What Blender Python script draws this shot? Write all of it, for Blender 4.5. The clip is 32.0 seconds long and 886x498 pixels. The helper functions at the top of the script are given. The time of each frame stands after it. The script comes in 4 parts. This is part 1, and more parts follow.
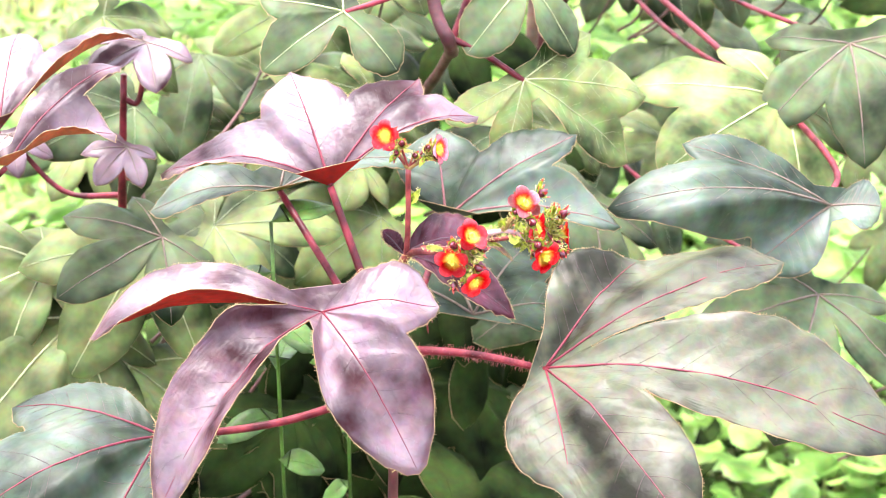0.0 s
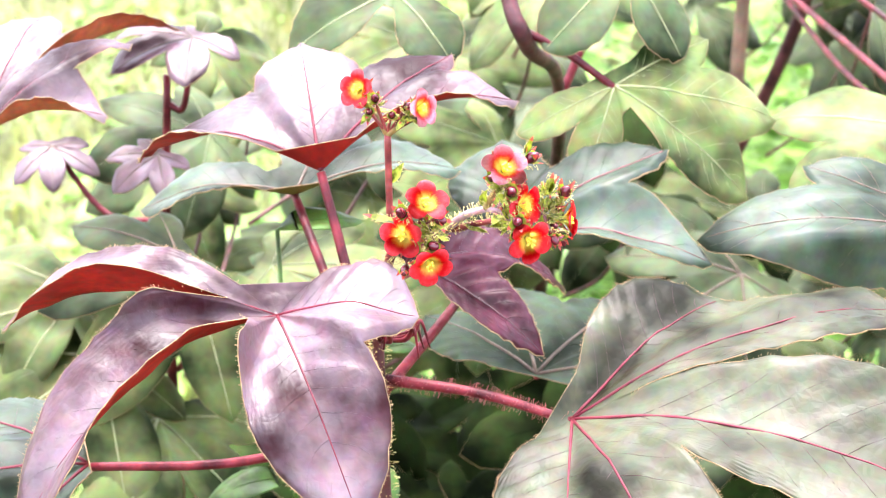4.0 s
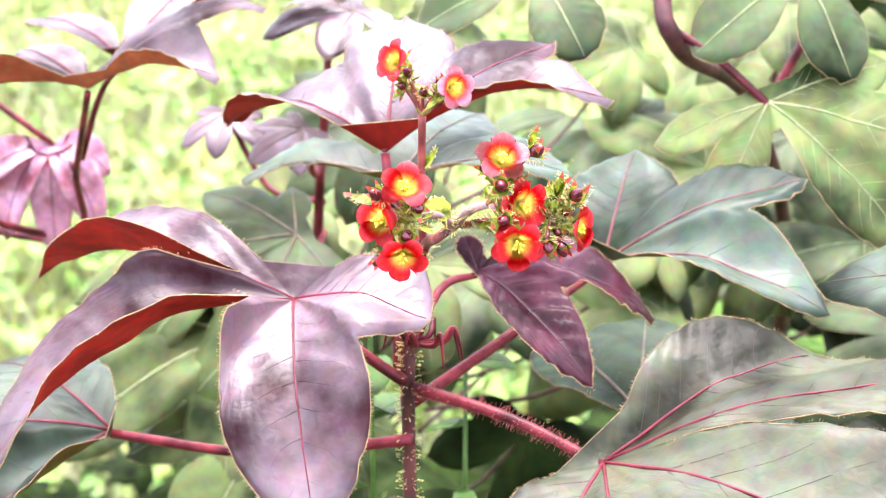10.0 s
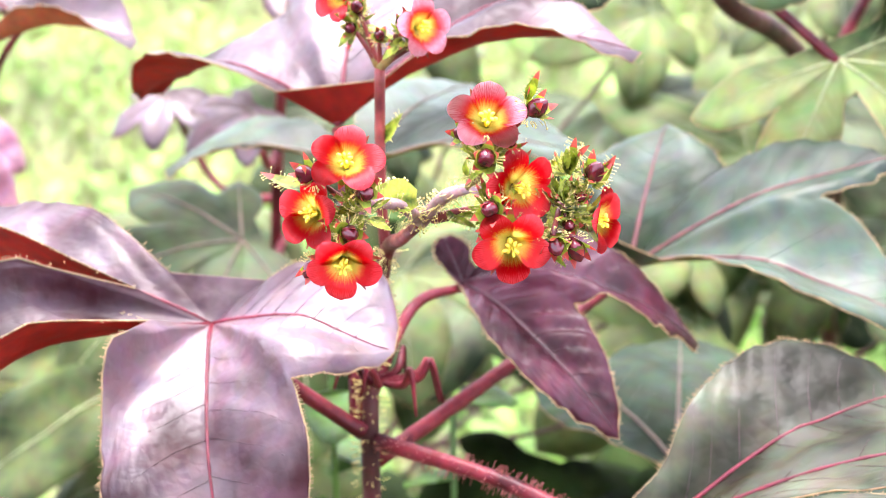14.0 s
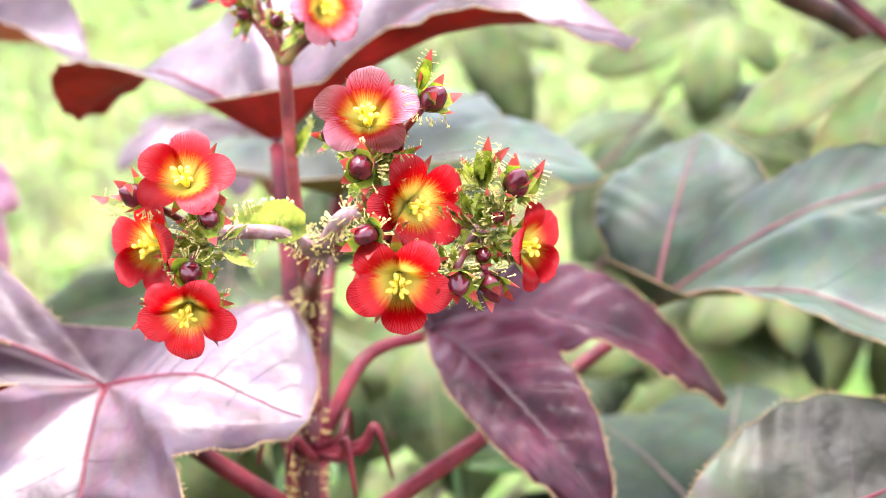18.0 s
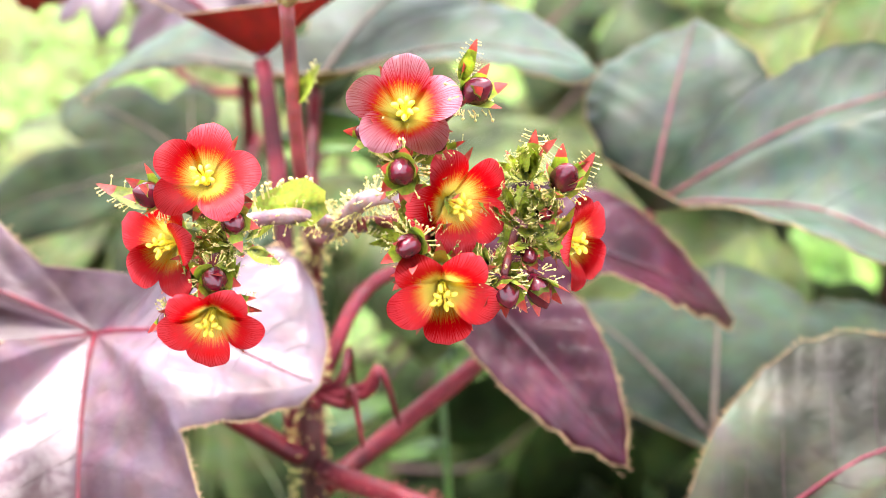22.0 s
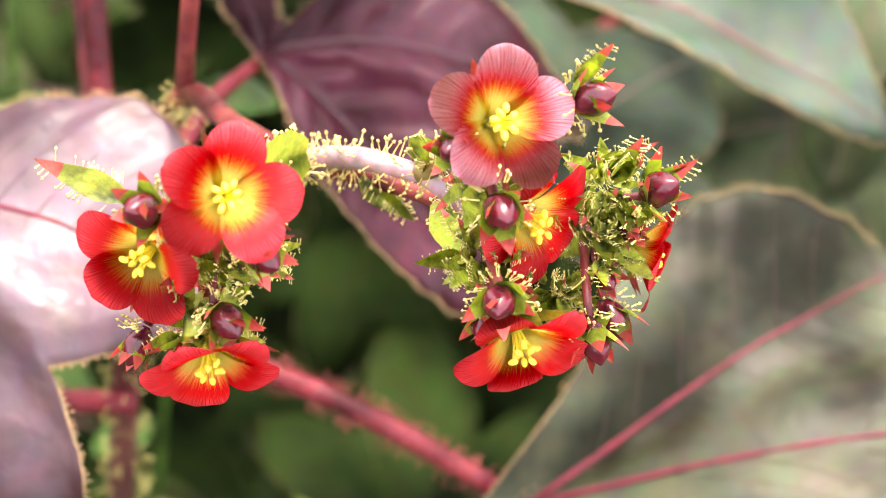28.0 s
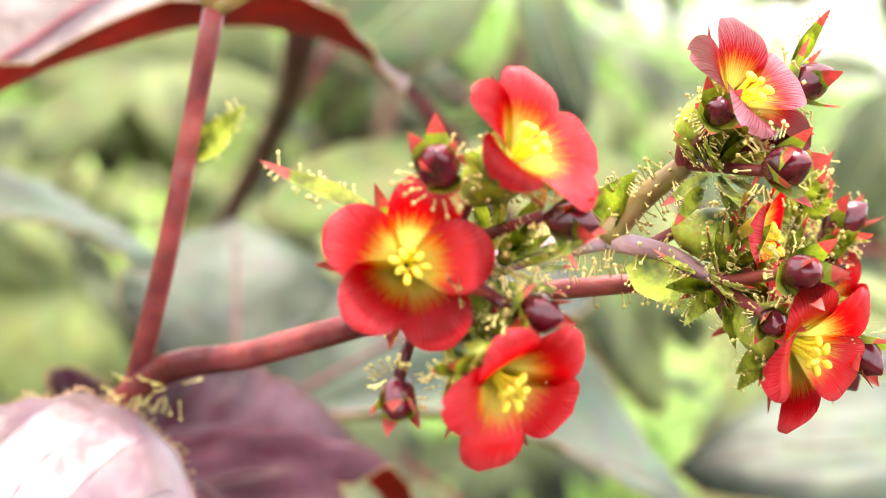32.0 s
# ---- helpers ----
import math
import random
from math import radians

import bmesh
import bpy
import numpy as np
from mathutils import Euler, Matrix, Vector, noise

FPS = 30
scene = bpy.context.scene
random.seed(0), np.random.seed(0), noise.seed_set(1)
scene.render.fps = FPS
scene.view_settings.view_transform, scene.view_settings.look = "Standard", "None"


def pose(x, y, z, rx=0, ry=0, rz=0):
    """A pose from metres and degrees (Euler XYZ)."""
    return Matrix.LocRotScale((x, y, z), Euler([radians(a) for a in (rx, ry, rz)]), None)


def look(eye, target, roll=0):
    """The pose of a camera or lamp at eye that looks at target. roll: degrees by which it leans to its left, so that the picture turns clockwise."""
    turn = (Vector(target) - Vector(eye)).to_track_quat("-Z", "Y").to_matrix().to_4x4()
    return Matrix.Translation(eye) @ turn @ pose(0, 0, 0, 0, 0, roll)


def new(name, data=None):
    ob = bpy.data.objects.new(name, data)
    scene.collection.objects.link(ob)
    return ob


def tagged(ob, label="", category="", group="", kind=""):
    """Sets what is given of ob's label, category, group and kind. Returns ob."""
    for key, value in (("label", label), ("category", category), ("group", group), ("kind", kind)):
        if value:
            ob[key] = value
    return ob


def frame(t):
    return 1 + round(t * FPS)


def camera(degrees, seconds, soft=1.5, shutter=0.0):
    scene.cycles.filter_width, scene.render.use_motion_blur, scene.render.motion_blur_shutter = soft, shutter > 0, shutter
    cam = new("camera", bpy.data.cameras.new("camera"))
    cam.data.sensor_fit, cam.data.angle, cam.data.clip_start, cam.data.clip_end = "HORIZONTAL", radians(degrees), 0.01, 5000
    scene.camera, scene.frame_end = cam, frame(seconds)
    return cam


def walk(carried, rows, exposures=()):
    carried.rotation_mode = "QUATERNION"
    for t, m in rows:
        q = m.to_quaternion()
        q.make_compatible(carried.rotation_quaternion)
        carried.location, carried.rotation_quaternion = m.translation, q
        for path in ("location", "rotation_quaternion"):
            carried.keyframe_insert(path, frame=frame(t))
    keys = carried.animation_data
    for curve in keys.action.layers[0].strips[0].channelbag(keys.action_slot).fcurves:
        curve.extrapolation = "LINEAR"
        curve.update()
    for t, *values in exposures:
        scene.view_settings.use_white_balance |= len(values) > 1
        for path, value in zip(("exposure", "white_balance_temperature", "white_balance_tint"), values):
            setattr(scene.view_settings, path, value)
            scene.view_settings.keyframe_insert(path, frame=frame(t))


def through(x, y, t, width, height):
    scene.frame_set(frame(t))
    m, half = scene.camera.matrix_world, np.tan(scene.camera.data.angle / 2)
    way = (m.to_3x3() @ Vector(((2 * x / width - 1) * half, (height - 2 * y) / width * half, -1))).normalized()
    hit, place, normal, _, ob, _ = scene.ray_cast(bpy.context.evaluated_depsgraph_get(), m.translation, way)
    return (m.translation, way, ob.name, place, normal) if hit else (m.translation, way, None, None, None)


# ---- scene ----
cam = camera(30.0, 32.0, soft=0.8)
SKY_STRENGTH, SUN_STRENGTH = 0.15, 1.1


def eye_pose(x, y, z, yaw, pitch, roll):
    return pose(x, y, z, 90 + pitch, 0, yaw) @ pose(0, 0, 0, 0, 0, roll)


PATH = [
    (0, -0.2202, -0.3212, 1.1104, -31.97, -28.58, 1.23),
    (0.5, -0.2119, -0.2983, 1.0642, -32.59, -23.27, -0.17),
    (1, -0.2135, -0.2850, 1.0049, -33.86, -16.21, -0.56),
    (1.5, -0.2134, -0.2785, 0.9972, -34.54, -15.86, -0.24),
    (2, -0.2078, -0.2713, 1.0047, -34.51, -17.53, 0.00),
    (2.5, -0.2092, -0.2617, 1.0081, -35.11, -18.90, 0.42),
    (3, -0.1904, -0.2705, 1.0174, -31.84, -20.88, -0.06),
    (3.5, -0.1539, -0.2848, 1.0185, -25.64, -21.21, -0.06),
    (4, -0.1055, -0.2951, 1.0169, -18.51, -21.47, -0.65),
    (4.5, -0.0672, -0.3048, 1.0089, -11.84, -20.55, 0.20),
    (6.5, 0.0015, -0.3659, 1.0127, -0.83, -19.17, 1.21),
    (7, -0.0258, -0.3219, 1.0296, -4.09, -22.34, 1.71),
    (7.5, -0.0524, -0.2990, 1.0225, -8.35, -22.74, 2.86),
    (8, -0.0697, -0.2804, 1.0158, -11.29, -22.79, 4.02),
    (8.5, -0.0370, -0.2656, 1.0062, -7.12, -22.93, 1.66),
    (9, -0.0125, -0.2709, 1.0006, -3.21, -21.65, -0.11),
    (9.5, -0.0129, -0.2581, 0.9913, -2.05, -20.96, 0.93),
    (10, -0.0152, -0.2772, 0.9965, -2.66, -20.45, 1.13),
    (10.5, -0.0054, -0.2979, 1.0061, -0.83, -20.68, 0.41),
    (11, 0.0006, -0.3030, 1.0026, -0.00, -20.00, 0.00),
    (11.5, 0.0024, -0.3095, 1.0055, 0.20, -20.29, 0.42),
    (12, 0.0031, -0.2842, 0.9934, 0.02, -19.95, 0.35),
    (12.5, 0.0047, -0.2568, 0.9822, 0.00, -19.61, -0.08),
    (13, -0.0037, -0.2371, 0.9787, -1.34, -20.22, -0.03),
    (13.5, -0.0052, -0.2123, 0.9699, -1.53, -20.12, 0.16),
    (14, -0.0051, -0.1917, 0.9635, -2.30, -20.08, 0.29),
    (14.5, -0.0006, -0.1740, 0.9596, -2.04, -20.22, -0.03),
    (15, 0.0012, -0.1600, 0.9524, -2.34, -19.51, -0.34),
    (15.5, 0.0016, -0.1507, 0.9495, -1.85, -19.02, -0.62),
    (17.5, 0.0151, -0.1457, 0.9459, 1.54, -18.46, -2.14),
    (18, 0.0229, -0.1442, 0.9459, 3.24, -18.71, -2.89),
    (18.5, 0.0304, -0.1426, 0.9472, 5.23, -18.92, -4.04),
    (19, 0.0370, -0.1375, 0.9509, 7.02, -20.38, -5.09),
    (19.5, 0.0395, -0.1303, 0.9509, 7.63, -21.92, -6.16),
    (20, 0.0372, -0.1267, 0.9544, 6.74, -23.53, -5.67),
    (20.5, 0.0252, -0.1269, 0.9548, 4.12, -24.11, -4.44),
    (21, 0.0206, -0.1300, 0.9550, 2.85, -24.10, -3.89),
    (21.5, 0.0142, -0.1311, 0.9587, 1.85, -24.46, -2.94),
    (22, 0.0116, -0.1262, 0.9616, 0.32, -26.91, -2.31),
    (22.5, 0.0050, -0.1167, 0.9659, -2.13, -29.37, -1.02),
    (23, 0.0024, -0.1067, 0.9693, -3.68, -32.77, -0.52),
    (23.5, -0.0011, -0.1032, 0.9708, -5.27, -34.87, 0.72),
    (24, -0.0042, -0.0978, 0.9726, -7.55, -36.95, 2.45),
    (24.5, -0.0080, -0.0918, 0.9754, -9.00, -37.81, 3.09),
    (26.5, -0.0220, -0.0870, 0.9793, -15.92, -39.99, 9.19),
    (27, -0.0218, -0.0851, 0.9790, -17.57, -41.59, 9.99),
    (27.5, -0.0198, -0.0824, 0.9755, -20.03, -40.89, 10.97),
    (28, -0.0271, -0.0714, 0.9753, -24.07, -43.44, 14.94),
    (28.5, -0.0382, -0.0674, 0.9651, -30.11, -40.36, 20.14),
    (29, -0.0605, -0.0632, 0.9532, -38.35, -34.58, 25.64),
    (29.5, -0.0633, -0.0571, 0.9367, -42.55, -26.63, 25.56),
    (30, -0.0636, -0.0602, 0.9356, -39.67, -22.21, 21.67),
    (30.5, -0.0663, -0.0589, 0.9274, -41.99, -18.14, 20.35),
    (31, -0.0653, -0.0622, 0.9253, -40.41, -15.12, 17.43),
    (31.5, -0.0685, -0.0635, 0.9197, -40.94, -11.23, 14.87),
    (32, -0.0686, -0.0611, 0.9112, -40.82, -8.94, 12.64),
]
EXPOSURES = [(0.0, 2.62, 6350, 20), (12.0, 2.44, 6250, 21), (18.0, 2.32, 6250, 20), (24.0, 2.28, 6700, 17), (28.0, 2.14, 7200, 19), (32.0, 2.2, 7300, 16)]
walk(cam, [(t, eye_pose(*p)) for t, *p in PATH], EXPOSURES)

# ---- light ----
world = bpy.data.worlds.new("sky")
scene.world = world
world.use_nodes = True
wn = world.node_tree.nodes
sky = wn.new("ShaderNodeTexSky")
sky.sky_type = "NISHITA"
sky.sun_disc = False
sky.sun_elevation, sky.sun_rotation = radians(75), radians(-4)
sky.air_density, sky.dust_density, sky.ozone_density = 1.0, 5.0, 1.0
wn["Background"].inputs["Strength"].default_value = SKY_STRENGTH
# thin even cloud over the whole sky
cloud = wn.new("ShaderNodeMix")
cloud.data_type = "RGBA"
cloud.inputs["Factor"].default_value = 0.6
cloud.inputs["B"].default_value = (7.0, 7.2, 7.9, 1)
world.node_tree.links.new(sky.outputs[0], cloud.inputs["A"])
world.node_tree.links.new(cloud.outputs["Result"], wn["Background"].inputs[0])
sun = new("sun", bpy.data.lights.new("sun", "SUN"))
sun.data.energy, sun.data.angle, sun.data.color = SUN_STRENGTH, radians(28), (1.0, 0.97, 0.92)
sun.matrix_world = look((-0.02 * 5, 0.27 * 5, 5), (0, 0, 0))


# ---- materials ----
def material(name, base, rough=0.5, spec=0.5, vary=0.25, scale=60.0, bump=0.3, bump_scale=300.0, tint=None, metal=0.0,
             coat=0.0, sub=0.0, ior=1.5, through=None, net=0.0, wax=0.0):
    """A surface with colour that drifts at two scales, fine relief and uneven gloss."""
    m = bpy.data.materials.new(name)
    m.use_nodes = True
    nt = m.node_tree
    n, l = nt.nodes, nt.links
    b = n["Principled BSDF"]
    b.inputs["Metallic"].default_value = metal
    b.inputs["Specular IOR Level"].default_value = spec
    b.inputs["Coat Weight"].default_value = coat
    b.inputs["IOR"].default_value = ior
    co = n.new("ShaderNodeTexCoord")
    out = co.outputs["Object"]
    big = n.new("ShaderNodeTexNoise")
    big.inputs["Scale"].default_value, big.inputs["Detail"].default_value = scale, 4.0
    fine = n.new("ShaderNodeTexNoise")
    fine.inputs["Scale"].default_value, fine.inputs["Detail"].default_value = scale * 7, 3.0
    for t in (big, fine):
        l.new(out, t.inputs["Vector"])
    info = n.new("ShaderNodeObjectInfo")
    mix = n.new("ShaderNodeMix")
    mix.data_type = "RGBA"
    mix.inputs["A"].default_value = (*[c * (1 - vary) for c in base], 1)
    mix.inputs["B"].default_value = (*[min(1, c * (1 + vary)) for c in (tint or base)], 1)
    ramp = n.new("ShaderNodeMapRange")
    ramp.inputs["From Min"].default_value, ramp.inputs["From Max"].default_value = 0.37, 0.63
    l.new(big.outputs["Fac"], ramp.inputs["Value"])
    l.new(ramp.outputs["Result"], mix.inputs["Factor"])
    shade = n.new("ShaderNodeMix")
    shade.data_type, shade.blend_type = "RGBA", "MULTIPLY"
    shade.inputs["Factor"].default_value = 0.6
    l.new(mix.outputs["Result"], shade.inputs["A"])
    l.new(fine.outputs["Color"], shade.inputs["B"])
    last = shade.outputs["Result"]
    fade = n.new("ShaderNodeHueSaturation")
    spread = n.new("ShaderNodeMapRange")
    spread.inputs["To Min"].default_value, spread.inputs["To Max"].default_value = 1.4, 1.95
    l.new(info.outputs["Random"], spread.inputs["Value"])
    l.new(spread.outputs["Result"], fade.inputs["Value"])
    l.new(last, fade.inputs["Color"])
    l.new(fade.outputs["Color"], b.inputs["Base Color"])
    rr = n.new("ShaderNodeMapRange")
    rr.inputs["To Min"].default_value, rr.inputs["To Max"].default_value = max(0.03, rough - 0.12), min(1, rough + 0.14)
    l.new(fine.outputs["Fac"], rr.inputs["Value"])
    l.new(rr.outputs["Result"], b.inputs["Roughness"])
    if wax:
        # a waxy bloom that is thick in some patches and rubbed off in others
        bloom = n.new("ShaderNodeTexNoise")
        bloom.inputs["Scale"].default_value, bloom.inputs["Detail"].default_value = scale * 0.9, 5.0
        l.new(out, bloom.inputs["Vector"])
        gloss = n.new("ShaderNodeMapRange")
        gloss.inputs["From Min"].default_value, gloss.inputs["From Max"].default_value = 0.36, 0.62
        gloss.inputs["To Min"].default_value, gloss.inputs["To Max"].default_value = spec * (1 - wax), spec * (1 + 0.6 * wax)
        l.new(bloom.outputs["Fac"], gloss.inputs["Value"])
        l.new(gloss.outputs["Result"], b.inputs["Specular IOR Level"])
    if bump:
        bn = n.new("ShaderNodeTexNoise")
        bn.inputs["Scale"].default_value, bn.inputs["Detail"].default_value = bump_scale, 3.0
        l.new(out, bn.inputs["Vector"])
        bp = n.new("ShaderNodeBump")
        bp.inputs["Strength"].default_value, bp.inputs["Distance"].default_value = bump, 0.0006
        l.new(bn.outputs["Fac"], bp.inputs["Height"])
        wide = n.new("ShaderNodeTexNoise")
        wide.inputs["Scale"].default_value, wide.inputs["Detail"].default_value = bump_scale * 0.3, 2.0
        l.new(out, wide.inputs["Vector"])
        bw = n.new("ShaderNodeBump")
        bw.inputs["Strength"].default_value, bw.inputs["Distance"].default_value = bump, 0.0022
        l.new(wide.outputs["Fac"], bw.inputs["Height"])
        if net:
            # quilted tissue between the finest veins
            cell = n.new("ShaderNodeTexVoronoi")
            cell.feature = "DISTANCE_TO_EDGE"
            cell.inputs["Scale"].default_value = 420.0
            l.new(out, cell.inputs["Vector"])
            bc = n.new("ShaderNodeBump")
            bc.inputs["Strength"].default_value, bc.inputs["Distance"].default_value = net, 0.0012
            l.new(cell.outputs["Distance"], bc.inputs["Height"])
            l.new(bw.outputs["Normal"], bc.inputs["Normal"])
            bw = bc
        l.new(bw.outputs["Normal"], bp.inputs["Normal"])
        l.new(bp.outputs["Normal"], b.inputs["Normal"])
    if sub:
        # thin tissue lets some light through
        tr = n.new("ShaderNodeBsdfTranslucent")
        if through:
            tr.inputs["Color"].default_value = (*through, 1)
        else:
            l.new(fade.outputs["Color"], tr.inputs["Color"])
        ms = n.new("ShaderNodeMixShader")
        ms.inputs["Fac"].default_value = sub
        l.new(b.outputs[0], ms.inputs[1])
        l.new(tr.outputs[0], ms.inputs[2])
        l.new(ms.outputs[0], n["Material Output"].inputs["Surface"])
    return m


PURPLE = material("purple_leaf_upper", (0.030, 0.004, 0.007), 0.43, 0.84, 0.55, 46, 0.35, 260, tint=(0.074, 0.041, 0.047), sub=0.04, through=(0.75, 0.10, 0.06), net=0.12, wax=0.85)
PURPLE_UNDER = material("purple_leaf_under", (0.46, 0.028, 0.022), 0.5, 0.3, 0.3, 60, 0.3, 260, tint=(0.50, 0.040, 0.030), sub=0.5)
YOUNG = material("young_leaf_upper", (0.022, 0.003, 0.006), 0.36, 0.27, 0.5, 90, 0.25, 420, tint=(0.046, 0.010, 0.017), sub=0.06, through=(0.7, 0.10, 0.10), net=0.10, wax=0.5)
GREEN = material("green_leaf_upper", (0.014, 0.015, 0.004), 0.40, 0.25, 0.6, 40, 0.25, 150, tint=(0.044, 0.047, 0.027), sub=0.04, net=0.09, wax=0.5)
SAGE = material("sage_leaf_upper", (0.016, 0.032, 0.008), 0.48, 0.16, 0.6, 34, 0.25, 180, tint=(0.060, 0.080, 0.034), sub=0.12, net=0.05, wax=0.4)
# near-black leaf green: the shade under the bushes is put into the colour
SHADE_GREEN = material("shade_tinted_green_leaf_upper", (0.004, 0.009, 0.0016), 0.65, 0.04, 0.6, 34, 0.5, 210, tint=(0.016, 0.028, 0.006), sub=0.05)
TEAL = material("blue_green_leaf_upper", (0.018, 0.032, 0.014), 0.42, 0.27, 0.55, 36, 0.25, 160, tint=(0.052, 0.072, 0.048), sub=0.05, net=0.07, wax=0.5)
# darker, duller copy of TEAL, with its neighbours' shade put into the colour
SHADED_TEAL = material("shade_tinted_leaf_upper", (0.010, 0.019, 0.007), 0.55, 0.08, 0.5, 36, 0.25, 160, tint=(0.042, 0.060, 0.036), sub=0.06, net=0.05)
PALE = material("pale_leaf_upper", (0.036, 0.066, 0.013), 0.48, 0.18, 0.6, 34, 0.25, 180, tint=(0.120, 0.150, 0.050), sub=0.18, net=0.05, wax=0.4)
OLIVE_UNDER = material("green_leaf_under", (0.24, 0.135, 0.03), 0.55, 0.35, 0.3, 60, 0.4, 260, tint=(0.21, 0.15, 0.03), sub=0.3)
GREEN_UNDER = material("pale_leaf_under", (0.17, 0.19, 0.07), 0.55, 0.35, 0.3, 60, 0.4, 260, tint=(0.22, 0.22, 0.08), sub=0.3)
VEIN = material("leaf_vein", (0.13, 0.018, 0.028), 0.4, 0.3, 0.25, 200, 0.2, 600)
VEIN_DARK = material("leaf_side_vein", (0.060, 0.022, 0.026), 0.4, 0.5, 0.25, 200, 0.2, 600)
VEIN_MUTED = material("muted_leaf_vein", (0.17, 0.065, 0.065), 0.45, 0.35, 0.25, 200, 0.2, 600)
VEIN_PALE = material("pale_leaf_vein", (0.27, 0.30, 0.14), 0.45, 0.4, 0.25, 200, 0.2, 600)
VEIN_SOFT = material("soft_leaf_vein", (0.12, 0.085, 0.06), 0.45, 0.4, 0.25, 200, 0.2, 600)
VEIN_FAINT = material("faint_leaf_vein", (0.14, 0.17, 0.085), 0.45, 0.4, 0.25, 200, 0.2, 600)
# red underside shifted to bright orange: the glow of backlight is in the colour
BACKLIT_UNDER = material("backlit_leaf_under", (0.60, 0.15, 0.06), 0.5, 0.4, 0.3, 60, 0.4, 260, tint=(0.62, 0.20, 0.09), sub=0.5)
RIM = material("leaf_rim", (0.30, 0.20, 0.10), 0.6, 0.3, 0.3, 300, 0.0)
PETIOLE = material("brown_leaf_stalk", (0.075, 0.050, 0.030), 0.5, 0.4, 0.35, 120, 0.3, 500, tint=(0.11, 0.045, 0.04))
STALK = material("red_stalk", (0.080, 0.006, 0.010), 0.38, 0.25, 0.4, 120, 0.3, 500, tint=(0.14, 0.018, 0.024))
BARK = material("dark_stem_bark", (0.045, 0.011, 0.013), 0.5, 0.35, 0.35, 80, 0.6, 250, tint=(0.09, 0.028, 0.028))
FLOWER_STALK = material("flower_stalk_skin", (0.105, 0.012, 0.014), 0.40, 0.35, 0.4, 150, 0.35, 700, tint=(0.17, 0.034, 0.030))
STALK_PALE = material("downy_stalk_skin", (0.22, 0.10, 0.10), 0.5, 0.5, 0.4, 150, 0.4, 900, tint=(0.34, 0.22, 0.23))
STALK_OLIVE = material("olive_stalk_skin", (0.15, 0.085, 0.022), 0.42, 0.45, 0.4, 150, 0.35, 700, tint=(0.22, 0.15, 0.05))
HAIR = material("gland_hair", (0.50, 0.40, 0.10), 0.4, 0.5, 0.3, 400, 0.0, tint=(0.62, 0.55, 0.20))
HAIR_RED = material("red_hair", (0.30, 0.07, 0.06), 0.4, 0.5, 0.3, 400, 0.0)
BRACT = material("bract_green", (0.085, 0.15, 0.014), 0.4, 0.5, 0.5, 500, 0.25, 900, tint=(0.26, 0.30, 0.035), sub=0.2)
LEAFLET = material("leafy_bract_green", (0.15, 0.23, 0.016), 0.4, 0.5, 0.45, 400, 0.25, 900, tint=(0.30, 0.36, 0.04), sub=0.3)
BRACT_TIP = material("bract_tip", (0.36, 0.10, 0.035), 0.45, 0.4, 0.4, 500, 0.25, 900, tint=(0.45, 0.09, 0.07), sub=0.2)
BUD = material("bud_maroon", (0.050, 0.003, 0.009), 0.18, 0.6, 0.4, 400, 0.2, 900, tint=(0.10, 0.006, 0.015))
STAMEN = material("stamen_yellow", (0.95, 0.86, 0.14), 0.4, 0.4, 0.10, 600, 0.1, 900, sub=0.45)
WOOD = material("brown_twig", (0.16, 0.10, 0.065), 0.7, 0.3, 0.35, 60, 0.6, 200)
DRY = material("dry_leaf", (0.34, 0.25, 0.11), 0.7, 0.3, 0.35, 60, 0.6, 200, sub=0.2)
GRASS = material("grass_blade", (0.13, 0.23, 0.045), 0.5, 0.4, 0.5, 5, 0.0, tint=(0.36, 0.38, 0.12), sub=0.35)
STRAW = material("straw_blade", (0.34, 0.34, 0.19), 0.6, 0.3, 0.35, 8, 0.0, sub=0.35)
WEED = material("weed_leaf", (0.15, 0.33, 0.045), 0.42, 0.5, 0.4, 20, 0.0, tint=(0.24, 0.40, 0.08), sub=0.35)
SPRIG = material("sprig_leaf", (0.045, 0.11, 0.012), 0.42, 0.5, 0.4, 60, 0.4, 300, tint=(0.09, 0.18, 0.03), sub=0.2)
SHOOT_LEAF = material("shoot_leaf", (0.28, 0.06, 0.09), 0.30, 0.8, 0.4, 70, 0.5, 260, tint=(0.44, 0.24, 0.32), sub=0.15)
SOIL = material("soil_and_moss", (0.030, 0.028, 0.014), 0.9, 0.2, 0.4, 9, 1.0, 30, tint=(0.050, 0.054, 0.022))


